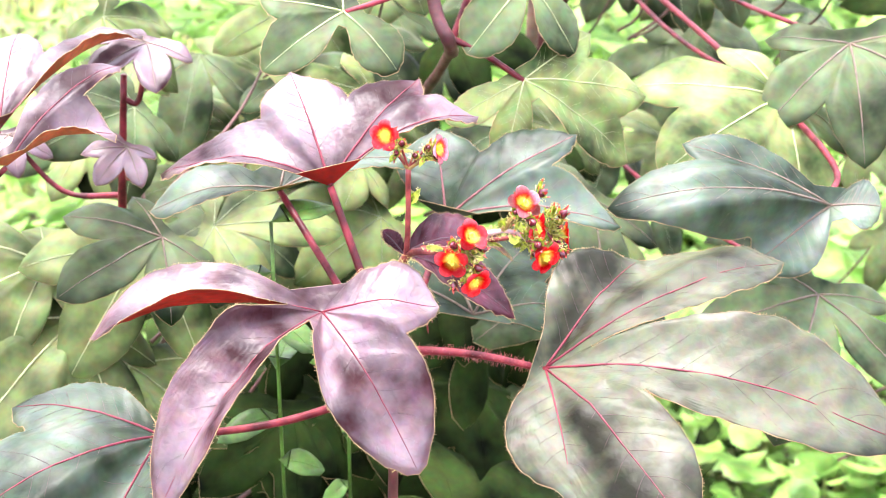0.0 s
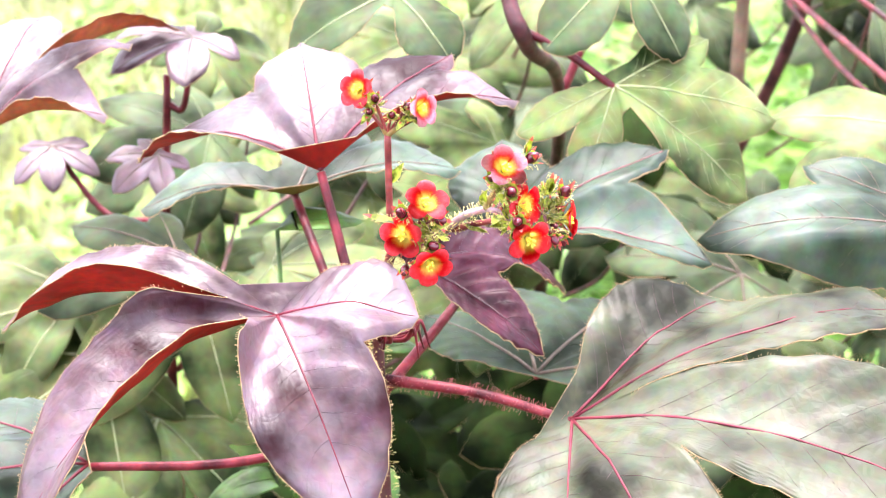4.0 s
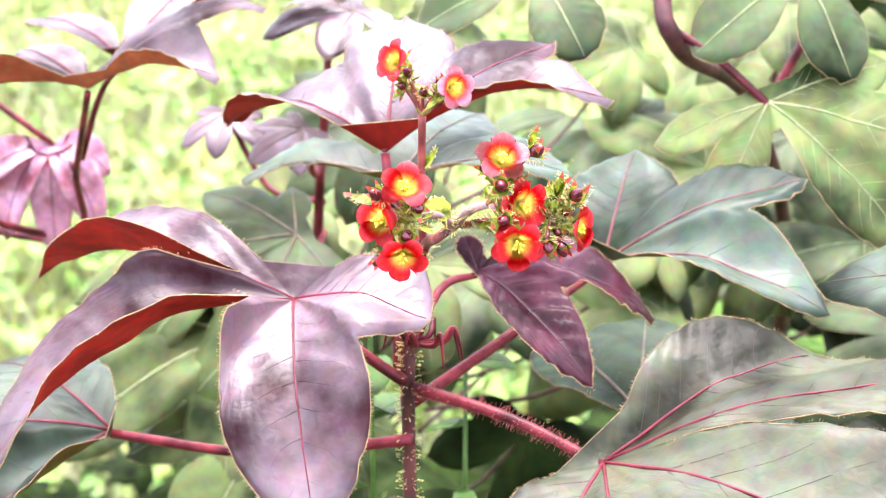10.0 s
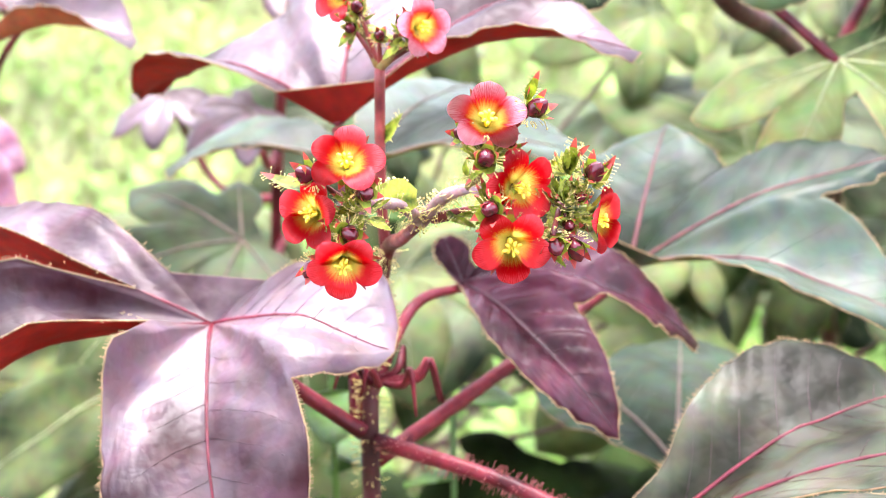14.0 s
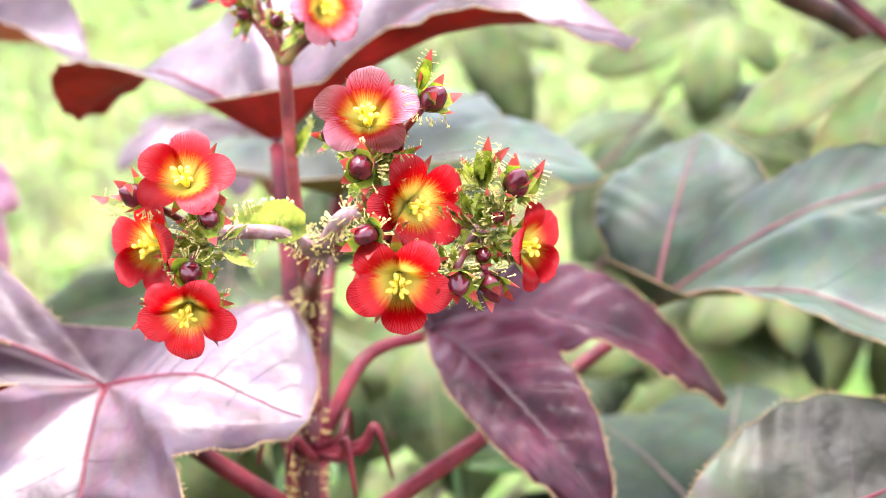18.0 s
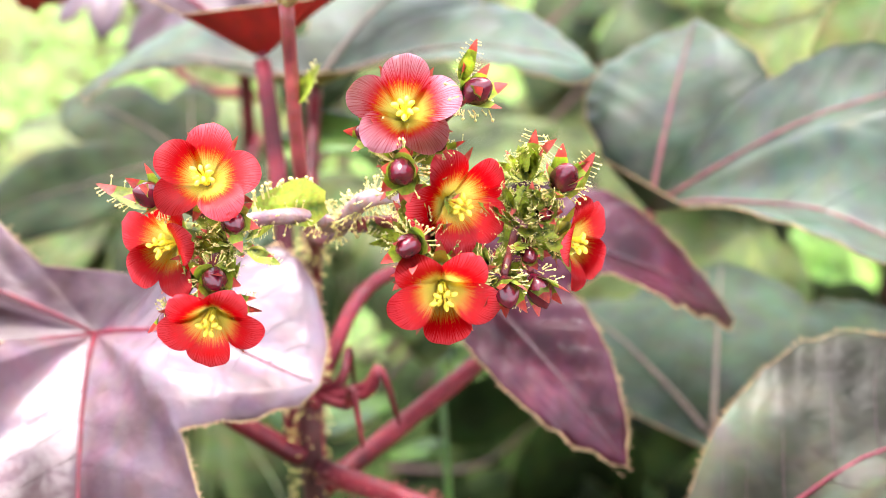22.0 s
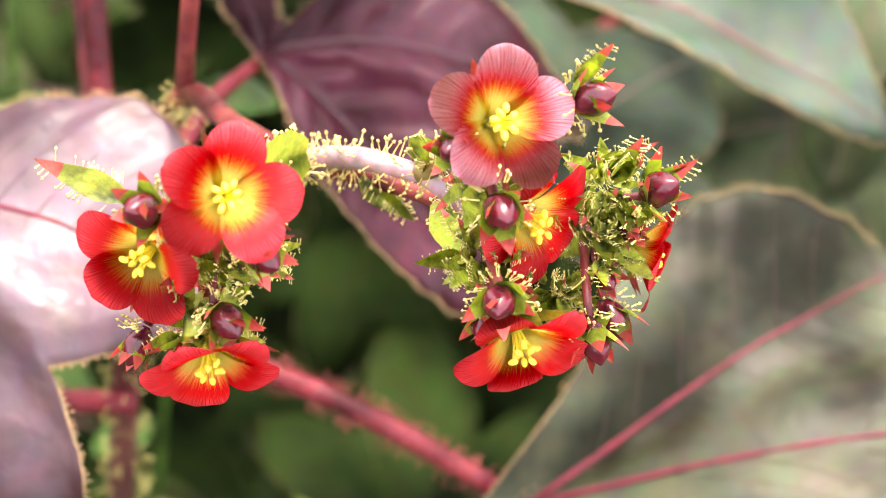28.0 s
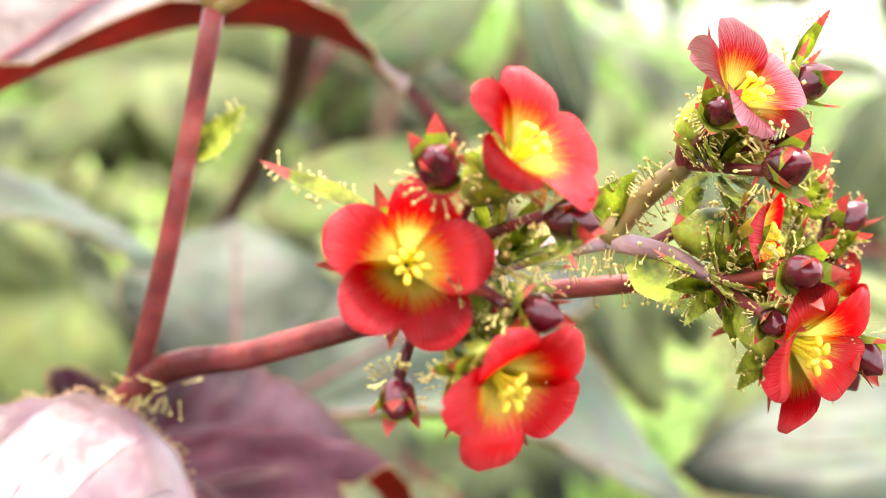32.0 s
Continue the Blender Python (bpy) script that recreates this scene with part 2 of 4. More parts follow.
def petal_material(name, base, middle, edge, turn=0.80):
    """Yellow at the claw, red beyond, paler towards the edge, with fine lines that run along the petal."""
    m = bpy.data.materials.new(name)
    m.use_nodes = True
    n, l = m.node_tree.nodes, m.node_tree.links
    b = n["Principled BSDF"]
    co = n.new("ShaderNodeTexCoord")
    sep = n.new("ShaderNodeSeparateXYZ")
    l.new(co.outputs["Object"], sep.inputs[0])
    arc = n.new("ShaderNodeMath")
    arc.operation = "ARCTAN2"
    l.new(sep.outputs["Y"], arc.inputs[0])
    l.new(sep.outputs["X"], arc.inputs[1])
    comb = n.new("ShaderNodeCombineXYZ")
    scl = n.new("ShaderNodeMath")
    scl.operation = "MULTIPLY"
    scl.inputs[1].default_value = 34.0
    l.new(arc.outputs[0], scl.inputs[0])
    l.new(scl.outputs[0], comb.inputs[0])
    along = n.new("ShaderNodeMath")
    along.operation = "MULTIPLY"
    along.inputs[1].default_value = 200.0
    l.new(sep.outputs["X"], along.inputs[0])
    l.new(along.outputs[0], comb.inputs[1])
    lines = n.new("ShaderNodeTexNoise")
    lines.inputs["Scale"].default_value, lines.inputs["Detail"].default_value = 1.6, 3.0
    l.new(comb.outputs[0], lines.inputs["Vector"])
    dist = n.new("ShaderNodeVectorMath")
    dist.operation = "LENGTH"
    l.new(co.outputs["Object"], dist.inputs[0])
    wob = n.new("ShaderNodeMath")
    wob.operation = "MULTIPLY_ADD"
    wob.inputs[1].default_value, wob.inputs[2].default_value = 0.0042, -0.0021
    l.new(lines.outputs["Fac"], wob.inputs[0])
    add = n.new("ShaderNodeMath")
    l.new(dist.outputs["Value"], add.inputs[0])
    l.new(wob.outputs[0], add.inputs[1])
    rng = n.new("ShaderNodeMapRange")
    rng.inputs["From Max"].default_value = 0.0052
    l.new(add.outputs[0], rng.inputs["Value"])
    ramp = n.new("ShaderNodeValToRGB")
    e = ramp.color_ramp.elements
    e[0].position, e[0].color = 0.42, (*base, 1)
    e[1].position, e[1].color = 0.64, (*middle, 1)
    blend = e.new(0.54)
    blend.color = (0.96, 0.40, 0.03, 1)
    mid = e.new(turn)
    mid.color = (*middle, 1)
    last = e.new(0.95)
    last.color = (*edge, 1)
    l.new(rng.outputs[0], ramp.inputs[0])
    dark = n.new("ShaderNodeMix")
    dark.data_type, dark.blend_type = "RGBA", "MULTIPLY"
    dark.inputs["Factor"].default_value = 0.5
    l.new(ramp.outputs[0], dark.inputs["A"])
    cr = n.new("ShaderNodeValToRGB")
    cr.color_ramp.elements[0].position, cr.color_ramp.elements[0].color = 0.35, (0.66, 0.36, 0.38, 1)
    cr.color_ramp.elements[1].position, cr.color_ramp.elements[1].color = 0.55, (1, 1, 1, 1)
    l.new(lines.outputs["Fac"], cr.inputs[0])
    l.new(cr.outputs[0], dark.inputs["B"])
    l.new(dark.outputs["Result"], b.inputs["Base Color"])
    b.inputs["Roughness"].default_value = 0.26
    b.inputs["Specular IOR Level"].default_value = 0.8
    bp = n.new("ShaderNodeBump")
    bp.inputs["Strength"].default_value, bp.inputs["Distance"].default_value = 0.7, 0.00016
    l.new(lines.outputs["Fac"], bp.inputs["Height"])
    l.new(bp.outputs["Normal"], b.inputs["Normal"])
    tr = n.new("ShaderNodeBsdfTranslucent")
    l.new(dark.outputs["Result"], tr.inputs["Color"])
    ms = n.new("ShaderNodeMixShader")
    ms.inputs["Fac"].default_value = 0.55
    l.new(b.outputs[0], ms.inputs[1])
    l.new(tr.outputs[0], ms.inputs[2])
    l.new(ms.outputs[0], n["Material Output"].inputs["Surface"])
    return m


PETAL = petal_material("petal_red", (1.0, 0.93, 0.22), (0.80, 0.003, 0.008), (0.86, 0.075, 0.10))
PETAL_PINK = petal_material("petal_pink", (1.0, 0.93, 0.22), (0.82, 0.012, 0.025), (0.94, 0.52, 0.62), 0.68)


# ---- helpers for building ----
def part(name, bm, mat, parent, label="", smooth=True):
    """One mesh object from a bmesh, under its thing or part."""
    me = bpy.data.meshes.new(name)
    bm.to_mesh(me)
    bm.free()
    return hang(name, me, mat, parent, label, smooth)


def hang(name, me, mat, parent, label="", smooth=True):
    for m in mat if isinstance(mat, (list, tuple)) else [mat]:
        me.materials.append(m)
    if smooth:
        me.polygons.foreach_set("use_smooth", [True] * len(me.polygons))
    ob = new(name, me)
    ob.parent = parent
    if label:
        ob["label"] = label
    return ob


def thing(name, label, category, at=(0, 0, 0), group="", kind=""):
    ob = new(name)
    ob.empty_display_size = 0.01
    ob.location = at
    return tagged(ob, label, category, group, kind)


def bezier(points, steps):
    """A smooth line through the given places."""
    p = [Vector(q) for q in points]
    p = [2 * p[0] - p[1], *p, 2 * p[-1] - p[-2]]
    out = []
    for i in range(1, len(p) - 2):
        for s in range(steps):
            t = s / steps
            a, b, c, d = p[i - 1], p[i], p[i + 1], p[i + 2]
            out.append(0.5 * (2 * b + (c - a) * t + (2 * a - 5 * b + 4 * c - d) * t * t + (3 * b - a - 3 * c + d) * t ** 3))
    out.append(p[-2])
    return out


def tube(bm, line, radii, sides=8, wobble=0.0, rnd=None):
    """A round stem along a line whose radius runs through radii."""
    n = len(line)
    rings = []
    side = None
    for i, c in enumerate(line):
        ahead = (line[min(i + 1, n - 1)] - line[max(i - 1, 0)]).normalized()
        if side is None:
            side = ahead.orthogonal().normalized()
        side = (side - ahead * side.dot(ahead)).normalized()
        other = ahead.cross(side)
        f = i / (n - 1) * (len(radii) - 1)
        k = min(int(f), len(radii) - 2) if len(radii) > 1 else 0
        r = radii[k] + (radii[k + 1] - radii[k]) * (f - k) if len(radii) > 1 else radii[0]
        if wobble:
            r *= 1 + wobble * (noise.noise(c * 200) if rnd is None else rnd.uniform(-1, 1))
        rings.append([bm.verts.new(c + r * (math.cos(a) * side + math.sin(a) * other)) for a in (2 * math.pi * s / sides for s in range(sides))])
    for a, b in zip(rings, rings[1:]):
        for s in range(sides):
            bm.faces.new((a[s], a[(s + 1) % sides], b[(s + 1) % sides], b[s]))
    bm.faces.new(list(reversed(rings[0])))
    bm.faces.new(rings[-1])
    return rings


def stem(name, points, radii, mat, parent, label="", sides=10, steps=8, wobble=0.04):
    bm = bmesh.new()
    tube(bm, bezier(points, steps), radii, sides, wobble)
    return part(name, bm, mat, parent, label)


def hairs(name, bases, length, parent, mat=None, radius=0.00005, head=0.00012, rnd=None, label=""):
    """Fine gland-tipped hairs at the given places, each with its own way."""
    verts, faces = [], []
    for p, way, scale in bases:
        way = Vector(way).normalized()
        s = way.orthogonal().normalized()
        o = way.cross(s)
        b = len(verts)
        tip = Vector(p) + way * length * scale
        for c, r in ((Vector(p), radius * 1.4), (tip, radius * 0.8)):
            for k in range(3):
                a = k * 2.0944
                verts.append(c + r * (math.cos(a) * s + math.sin(a) * o))
        for k in range(3):
            faces.append((b + k, b + (k + 1) % 3, b + 3 + (k + 1) % 3, b + 3 + k))
        b = len(verts)
        h = head * (0.7 + 0.6 * scale)
        verts += [tip + h * s, tip - h * s, tip + h * o, tip - h * o, tip + h * way * 1.3, tip - h * way]
        for a, c in ((0, 2), (2, 1), (1, 3), (3, 0)):
            faces += [(b + a, b + c, b + 4), (b + c, b + a, b + 5)]
    me = bpy.data.meshes.new(name)
    me.from_pydata([tuple(v) for v in verts], [], faces)
    return tagged(hang(name, me, mat or HAIR, parent, label), kind="stuff")


def stem_hairs(points, radius, count, rnd, steps=8):
    line = bezier(points, steps)
    out = []
    for _ in range(count):
        i = rnd.randrange(len(line) - 1)
        t = rnd.random()
        c = line[i].lerp(line[i + 1], t)
        ahead = (line[i + 1] - line[i]).normalized()
        s = ahead.orthogonal().normalized()
        a = rnd.uniform(0, 6.283)
        way = (math.cos(a) * s + math.sin(a) * ahead.cross(s))
        out.append((c + way * radius * 0.9, way + ahead * rnd.uniform(-0.3, 0.4), rnd.uniform(0.6, 1.3)))
    return out


class LeafShape:
    """A lobed leaf: lobes given by the way to their tips, half width, arch, fold, and, where they have one, the curl of one side
    and the width of the clockwise half against the other."""

    def __init__(self, lobes, up, power=0.62, taper=0.85, seed=0, ripple=0.0012, pillow=0.0, core=0.0035, lip=0.0, scallop=0.0):
        self.lip, self.scallop = lip, scallop
        self.up = Vector(up).normalized()
        x = Vector(lobes[0][0])
        self.x = (x - self.up * x.dot(self.up)).normalized()
        self.y = self.up.cross(self.x)
        self.power, self.taper, self.seed, self.ripple, self.pillow, self.core = power, taper, seed, ripple, pillow, core
        self.lobes = []
        top = (power / (power + taper)) ** power * (taper / (power + taper)) ** taper
        for v, half, arch, fold, *more in lobes:
            v = Vector(v)
            a, b, h = v.dot(self.x), v.dot(self.y), v.dot(self.up)
            length = math.hypot(a, b)
            self.lobes.append((math.atan2(b, a), length, half / top, h, arch, fold, more[0] if more else 0.0, half, more[1] if len(more) > 1 else 1.0))
        self.lobes.sort()
        self.longest = max(l[1] for l in self.lobes)

    def width(self, lobe, s, sign=1):
        return lobe[2] * (lobe[8] if sign < 0 else 1.0) * max(s, 0.0) ** self.power * max(1 - s, 0.0) ** self.taper

    def height(self, u, v):
        """The surface above the leaf's own plane, blended from lobe to lobe."""
        r, ang = math.hypot(u, v), math.atan2(v, u)
        total, weight = 0.0, 0.0
        for a, length, wide, h, arch, fold, curl, half, skew in self.lobes:
            d = (ang - a + math.pi) % (2 * math.pi) - math.pi
            s, side = r * math.cos(d), r * math.sin(d)
            q = max(s, 0) / length
            z = h * q + arch * 4 * q * (1 - q) * length + fold * (math.sqrt(side * side + 1e-6) - 1e-3) * (1 - 0.35 * q)
            if curl * side > 0:
                z += abs(curl) * min(abs(side) / half, 1.2) ** 1.35 * half * math.sin(math.pi * min(1, 0.15 + 0.85 * q)) ** 0.5
            if self.pillow:
                z += self.pillow * abs(math.sin(math.pi * (q - 0.2 * min(1, abs(side) / half)) / 0.11)) * min(1, abs(side) / (0.25 * half))
            if self.lip or self.scallop:
                # the margin bends down, in shallow scallops between the side veins
                wide_here = max(self.width((a, length, wide, 0, 0, 0, 0, 0, skew), min(q, 0.999), side), 1e-5)
                e = min(1.0, abs(side) / wide_here) * min(1.0, max(0.0, (q - 0.2) / 0.25))
                z -= half * (self.lip * e ** 4 + self.scallop * e ** 2 * (0.5 + 0.5 * math.sin(2 * math.pi * (q - 0.2 * e) / 0.11)))
            w = math.exp(-((d / 0.24) ** 2)) + 1e-6
            total += w * z
            weight += w
        z = total / weight
        k = self.ripple * min(1, r / 0.02)
        p = Vector((u * 60, v * 60, self.seed * 7.3))
        return z + k * noise.noise(p) + 0.35 * k * noise.noise(p * 3.1)

    def at(self, u, v, off=0.0):
        return self.x * u + self.y * v + self.up * (self.height(u, v) + off)

    def outline(self, steps):
        """Places round the leaf in its own plane, as angle and radius, tip by tip."""
        def reach(ang):
            best = self.core
            for lobe in self.lobes:
                d = (ang - lobe[0] + math.pi) % (2 * math.pi) - math.pi
                sgn, d = (-1 if d < 0 else 1), abs(d)
                if d >= 1.5:
                    continue
                if d < 1e-4:
                    best = max(best, lobe[1])
                    continue
                lo, hi, td = max(0.0, (self.power - 1) / (self.power - 1 + self.taper)), 1.0, math.tan(d)
                if lo > 0 and self.width(lobe, lo, sgn) < lo * lobe[1] * td:
                    continue
                for _ in range(30):
                    m = (lo + hi) / 2
                    if self.width(lobe, m, sgn) > m * lobe[1] * td:
                        lo = m
                    else:
                        hi = m
                best = max(best, lo * lobe[1] / math.cos(d))
            return best
        out = []
        for i, lobe in enumerate(self.lobes):
            before = self.lobes[i - 1][0] - (2 * math.pi if i == 0 else 0)
            after = self.lobes[(i + 1) % len(self.lobes)][0] + (2 * math.pi if i + 1 == len(self.lobes) else 0)
            for sign, gap in ((-1, lobe[0] - before), (1, after - lobe[0])):
                side = []
                for k in range(steps + 1):
                    s = 0.02 + 0.98 * (k / steps) ** 0.8
                    d = math.atan2(self.width(lobe, s, sign), s * lobe[1])
                    ang = lobe[0] + sign * d
                    if d < gap and abs(reach(ang) - s * lobe[1] / math.cos(d)) < 1e-4 * (1 + 10 * s):
                        side.append((ang, s * lobe[1] / math.cos(d)))
                low = max(0.0, (self.power - 1) / (self.power - 1 + self.taper))
                side = [p for p in side if p[1] > low * lobe[1]]
                if gap > 0.5 and side:
                    edge = lobe[0] + sign * min(gap * 0.46, abs(side[0][0] - lobe[0]) + 0.06)
                    if reach(edge) <= self.core + 1e-6:
                        side.insert(0, (edge, self.core))
                if sign < 0:
                    out += side
                else:
                    out += list(reversed(side))[1:]
        clean = []
        for ang, r in out:
            if not clean or ang > clean[-1][0] + 1e-5:
                clean.append((ang, r))
        return clean


def build_leaf(name, at, lobes, up, upper, under, parent, label="", detail=2, vein=None, side_vein=None, power=0.62, taper=0.85,
               thick=0.0003, seed=0, ripple=0.0012, fringe=0, rim=True, vein_size=0.00042, petiole=None, petiole_size=(0.0014, 0.0011),
               petiole_mat=None, notch=0.0004, pillow=0.0, core=0.0035, lip=0.16, scallop=0.05):
    """A leaf with its upper and lower skin and rim in one mesh; its ribs, fine veins, stalk and fringe are parts under it."""
    rnd = random.Random(seed * 31 + 5)
    shape = LeafShape(lobes, up, power, taper, seed, ripple, pillow, core, lip, scallop)
    ring = shape.outline({0: 7, 1: 11, 2: 24}[detail])
    rows = {0: 5, 1: 8, 2: 26}[detail]
    # small teeth along the edge
    ring = [(a, r + notch * rnd.uniform(-1, 0.6)) for a, r in ring]
    verts, faces, kinds = [(0, 0, 0)], [], []
    n = len(ring)
    flat = []
    for j in range(1, rows + 1):
        q = (j / rows) ** 0.85
        for a, r in ring:
            flat.append((r * q * math.cos(a), r * q * math.sin(a)))
    o = shape.at(0, 0)
    verts = [o] + [shape.at(u, v) for u, v in flat]
    for i in range(n):
        faces.append((0, 1 + i, 1 + (i + 1) % n))
        for j in range(rows - 1):
            b = 1 + j * n
            k = (i + 1) % n
            faces += [(b + i, b + n + i, b + n + k), (b + i, b + n + k, b + k)]
    top = len(faces)
    m = len(verts)
    verts += [v - shape.up * thick for v in verts]
    faces += [tuple(m + k for k in reversed(f)) for f in faces[:top]]
    last = 1 + (rows - 1) * n
    for i in range(n):
        a, b = last + i, last + (i + 1) % n
        faces.append((a, m + a, m + b, b))
    me = bpy.data.meshes.new(name)
    me.from_pydata([tuple(v) for v in verts], [], faces)
    kinds = [0] * top + [1] * top + [2 if rim else 1] * n
    me.polygons.foreach_set("material_index", kinds)
    leaf = hang(name, me, [upper, under, RIM if rim else under], parent, label)
    leaf.location = at
    for k, lobe in enumerate(shape.lobes):
        ca, sa = math.cos(lobe[0]), math.sin(lobe[0])
        line = [shape.at(lobe[1] * q * ca, lobe[1] * q * sa, vein_size * 0.25) for q in (i / 12 * 0.97 for i in range(13))]
        bm = bmesh.new()
        thin = vein_size * min(1.0, 0.35 + lobe[7] / 0.022)
        tube(bm, line, [thin * 1.3, thin * 0.8, thin * 0.25], 5)
        part("midrib", bm, vein or VEIN, leaf)
        if side_vein and detail == 2:
            bm = bmesh.new()
            for sgn in (-1, 1):
                for q in (0.16, 0.27, 0.38, 0.49, 0.6, 0.71, 0.82):
                    q += rnd.uniform(-0.02, 0.02)
                    pts = []
                    for i in range(7):
                        f = i / 6 * 0.88
                        s = q + 0.20 * f ** 1.15
                        if s > 0.98:
                            break
                        d = sgn * shape.width(lobe, s, sgn) * f
                        u, v = s * lobe[1] * ca - d * sa, s * lobe[1] * sa + d * ca
                        dd = [(abs((math.atan2(v, u) - w[0] + math.pi) % (2 * math.pi) - math.pi)) for w in shape.lobes]
                        if dd.index(min(dd)) != k:
                            break
                        pts.append(shape.at(u, v, 0.00003))
                    if len(pts) > 2:
                        tube(bm, pts, [vein_size * 0.15, vein_size * 0.10, vein_size * 0.04], 4)
            if bm.verts:
                tagged(part("side_vein_net", bm, side_vein, leaf), kind="stuff")
            else:
                bm.free()
    if rim and detail == 2:
        edge = [shape.at(r * math.cos(a), r * math.sin(a), -thick / 2) for a, r in ring]
        bm = bmesh.new()
        tube(bm, edge + [edge[0]], [0.00014], 4)
        part("leaf_edge", bm, RIM, leaf, "pale tan leaf edge")
    if fringe:
        bases = []
        for i in range(n):
            a, r = ring[i]
            a2, r2 = ring[(i + 1) % n]
            if abs(a2 - a) > 1:
                continue
            for f in range(fringe):
                t = (f + rnd.random()) / fringe
                aa, rr = a + (a2 - a) * t, r + (r2 - r) * t
                p = shape.at(rr * math.cos(aa), rr * math.sin(aa))
                q = shape.at((rr + 0.001) * math.cos(aa), (rr + 0.001) * math.sin(aa))
                # outward from the edge
                e = shape.at(r2 * math.cos(a2), r2 * math.sin(a2)) - shape.at(r * math.cos(a), r * math.sin(a))
                w = e.cross(shape.up)
                if w.length < 1e-9:
                    continue
                bases.append((p, w.normalized() + shape.up * rnd.uniform(-0.2, 0.5), rnd.uniform(0.5, 1.2)))
        hairs("edge_hairs", bases, 0.00055, leaf, RIM, radius=0.00005, head=0.00008)
    if petiole:
        pts = [Vector(p) - Vector(at) for p in petiole]
        stem("leaf_stalk", [pts[0], *pts[1:], Vector((0, 0, 0)) - shape.up * 0.0006], petiole_size, petiole_mat or STALK, leaf)
    return leaf


def mm(*v):
    return Vector(v) / 1000


# ---- ground ----
def ground_height(x, y):
    return 0.05 * noise.noise(Vector((x * 0.5, y * 0.5, 1.0))) + 0.015 * noise.noise(Vector((x * 3, y * 3, 4.0)))


bm = bmesh.new()
GR = [-40, -20, -10, -6] + [i * 0.25 - 5 for i in range(57)] + [12, 16, 24, 40, 80]
grid = [[bm.verts.new((x, y, ground_height(x, y))) for x in GR] for y in GR]
for r0, r1 in zip(grid, grid[1:]):
    for i in range(len(GR) - 1):
        bm.faces.new((r0[i], r0[i + 1], r1[i + 1], r1[i]))
ground = part("ground", bm, SOIL, None)
tagged(ground, "uneven soil with moss and dry grass", "ground", kind="structure")


def blades(name, count, box, tall, wide, mat, label, category, seed):
    """Many bent blades of grass."""
    rnd = random.Random(seed)
    verts, faces = [], []
    for _ in range(count):
        x, y = rnd.uniform(box[0], box[1]) + rnd.gauss(0, 0.35), rnd.uniform(box[2], box[3]) + rnd.gauss(0, 0.15)
        z = ground_height(x, y)
        h, w = tall * rnd.uniform(0.4, 1.2), wide * rnd.uniform(0.6, 1.3)
        a, lean = rnd.uniform(0, 6.283), rnd.uniform(0.1, 0.9) * h
        dx, dy = math.cos(a), math.sin(a)
        b = len(verts)
        for q in (0.0, 0.4, 0.75):
            c = Vector((x + dx * lean * q * q, y + dy * lean * q * q, z + h * q * (1 - 0.2 * q)))
            s = Vector((-dy, dx, 0)) * w * (1 - q * 0.6)
            verts += [c - s, c + s]
        verts.append(Vector((x + dx * lean, y + dy * lean, z + h * 0.8)))
        faces += [(b, b + 1, b + 3, b + 2), (b + 2, b + 3, b + 5, b + 4), (b + 4, b + 5, b + 6)]
    me = bpy.data.meshes.new(name)
    me.from_pydata([tuple(v) for v in verts], [], faces)
    return tagged(hang(name, me, mat, None), label, category, kind="stuff")


def weeds(name, count, box, heights, size, mat, label, category, seed, density=None):
    """Small pointed weed leaves that fill a stretch of ground up to the given heights."""
    rnd = random.Random(seed)
    verts, faces = [], []
    while count > 0:
        x, y = rnd.uniform(box[0], box[1]) + rnd.gauss(0, 0.2), rnd.uniform(box[2], box[3]) + abs(rnd.gauss(0, 0.1))
        d = 0.5 + 0.9 * noise.noise(Vector((x * 1.7, y * 1.7, seed)))
        if rnd.random() > d:
            continue
        count -= 1
        z = ground_height(x, y) + rnd.uniform(heights[0], heights[1]) * (0.3 + 0.7 * d)
        a, s = rnd.uniform(0, 6.283), size * rnd.uniform(0.5, 1.4)
        f = Vector((math.cos(a), math.sin(a), rnd.uniform(-0.5, 0.4))).normalized()
        o = f.cross(Vector((rnd.uniform(-0.4, 0.4), rnd.uniform(-0.4, 0.4), 1))).normalized()
        n = f.cross(o)
        c = Vector((x, y, z))
        b = len(verts)
        verts += [c]
        for q, w in ((0.22, 0.20), (0.52, 0.25), (0.8, 0.13)):
            k = c + f * s * q - n * s * 0.25 * q * q
            verts += [k + o * s * w + n * s * 0.07, k, k - o * s * w + n * s * 0.07]
        verts += [c + f * s - n * s * 0.28]
        faces += [(b, b + 1, b + 2), (b, b + 2, b + 3), (b + 7, b + 10, b + 8), (b + 8, b + 10, b + 9)]
        for k in (1, 4):
            faces += [(b + k, b + k + 3, b + k + 4, b + k + 1), (b + k + 1, b + k + 4, b + k + 5, b + k + 2)]
    me = bpy.data.meshes.new(name)
    me.from_pydata([tuple(v) for v in verts], [], faces)
    return tagged(hang(name, me, mat, None), label, category, kind="stuff")


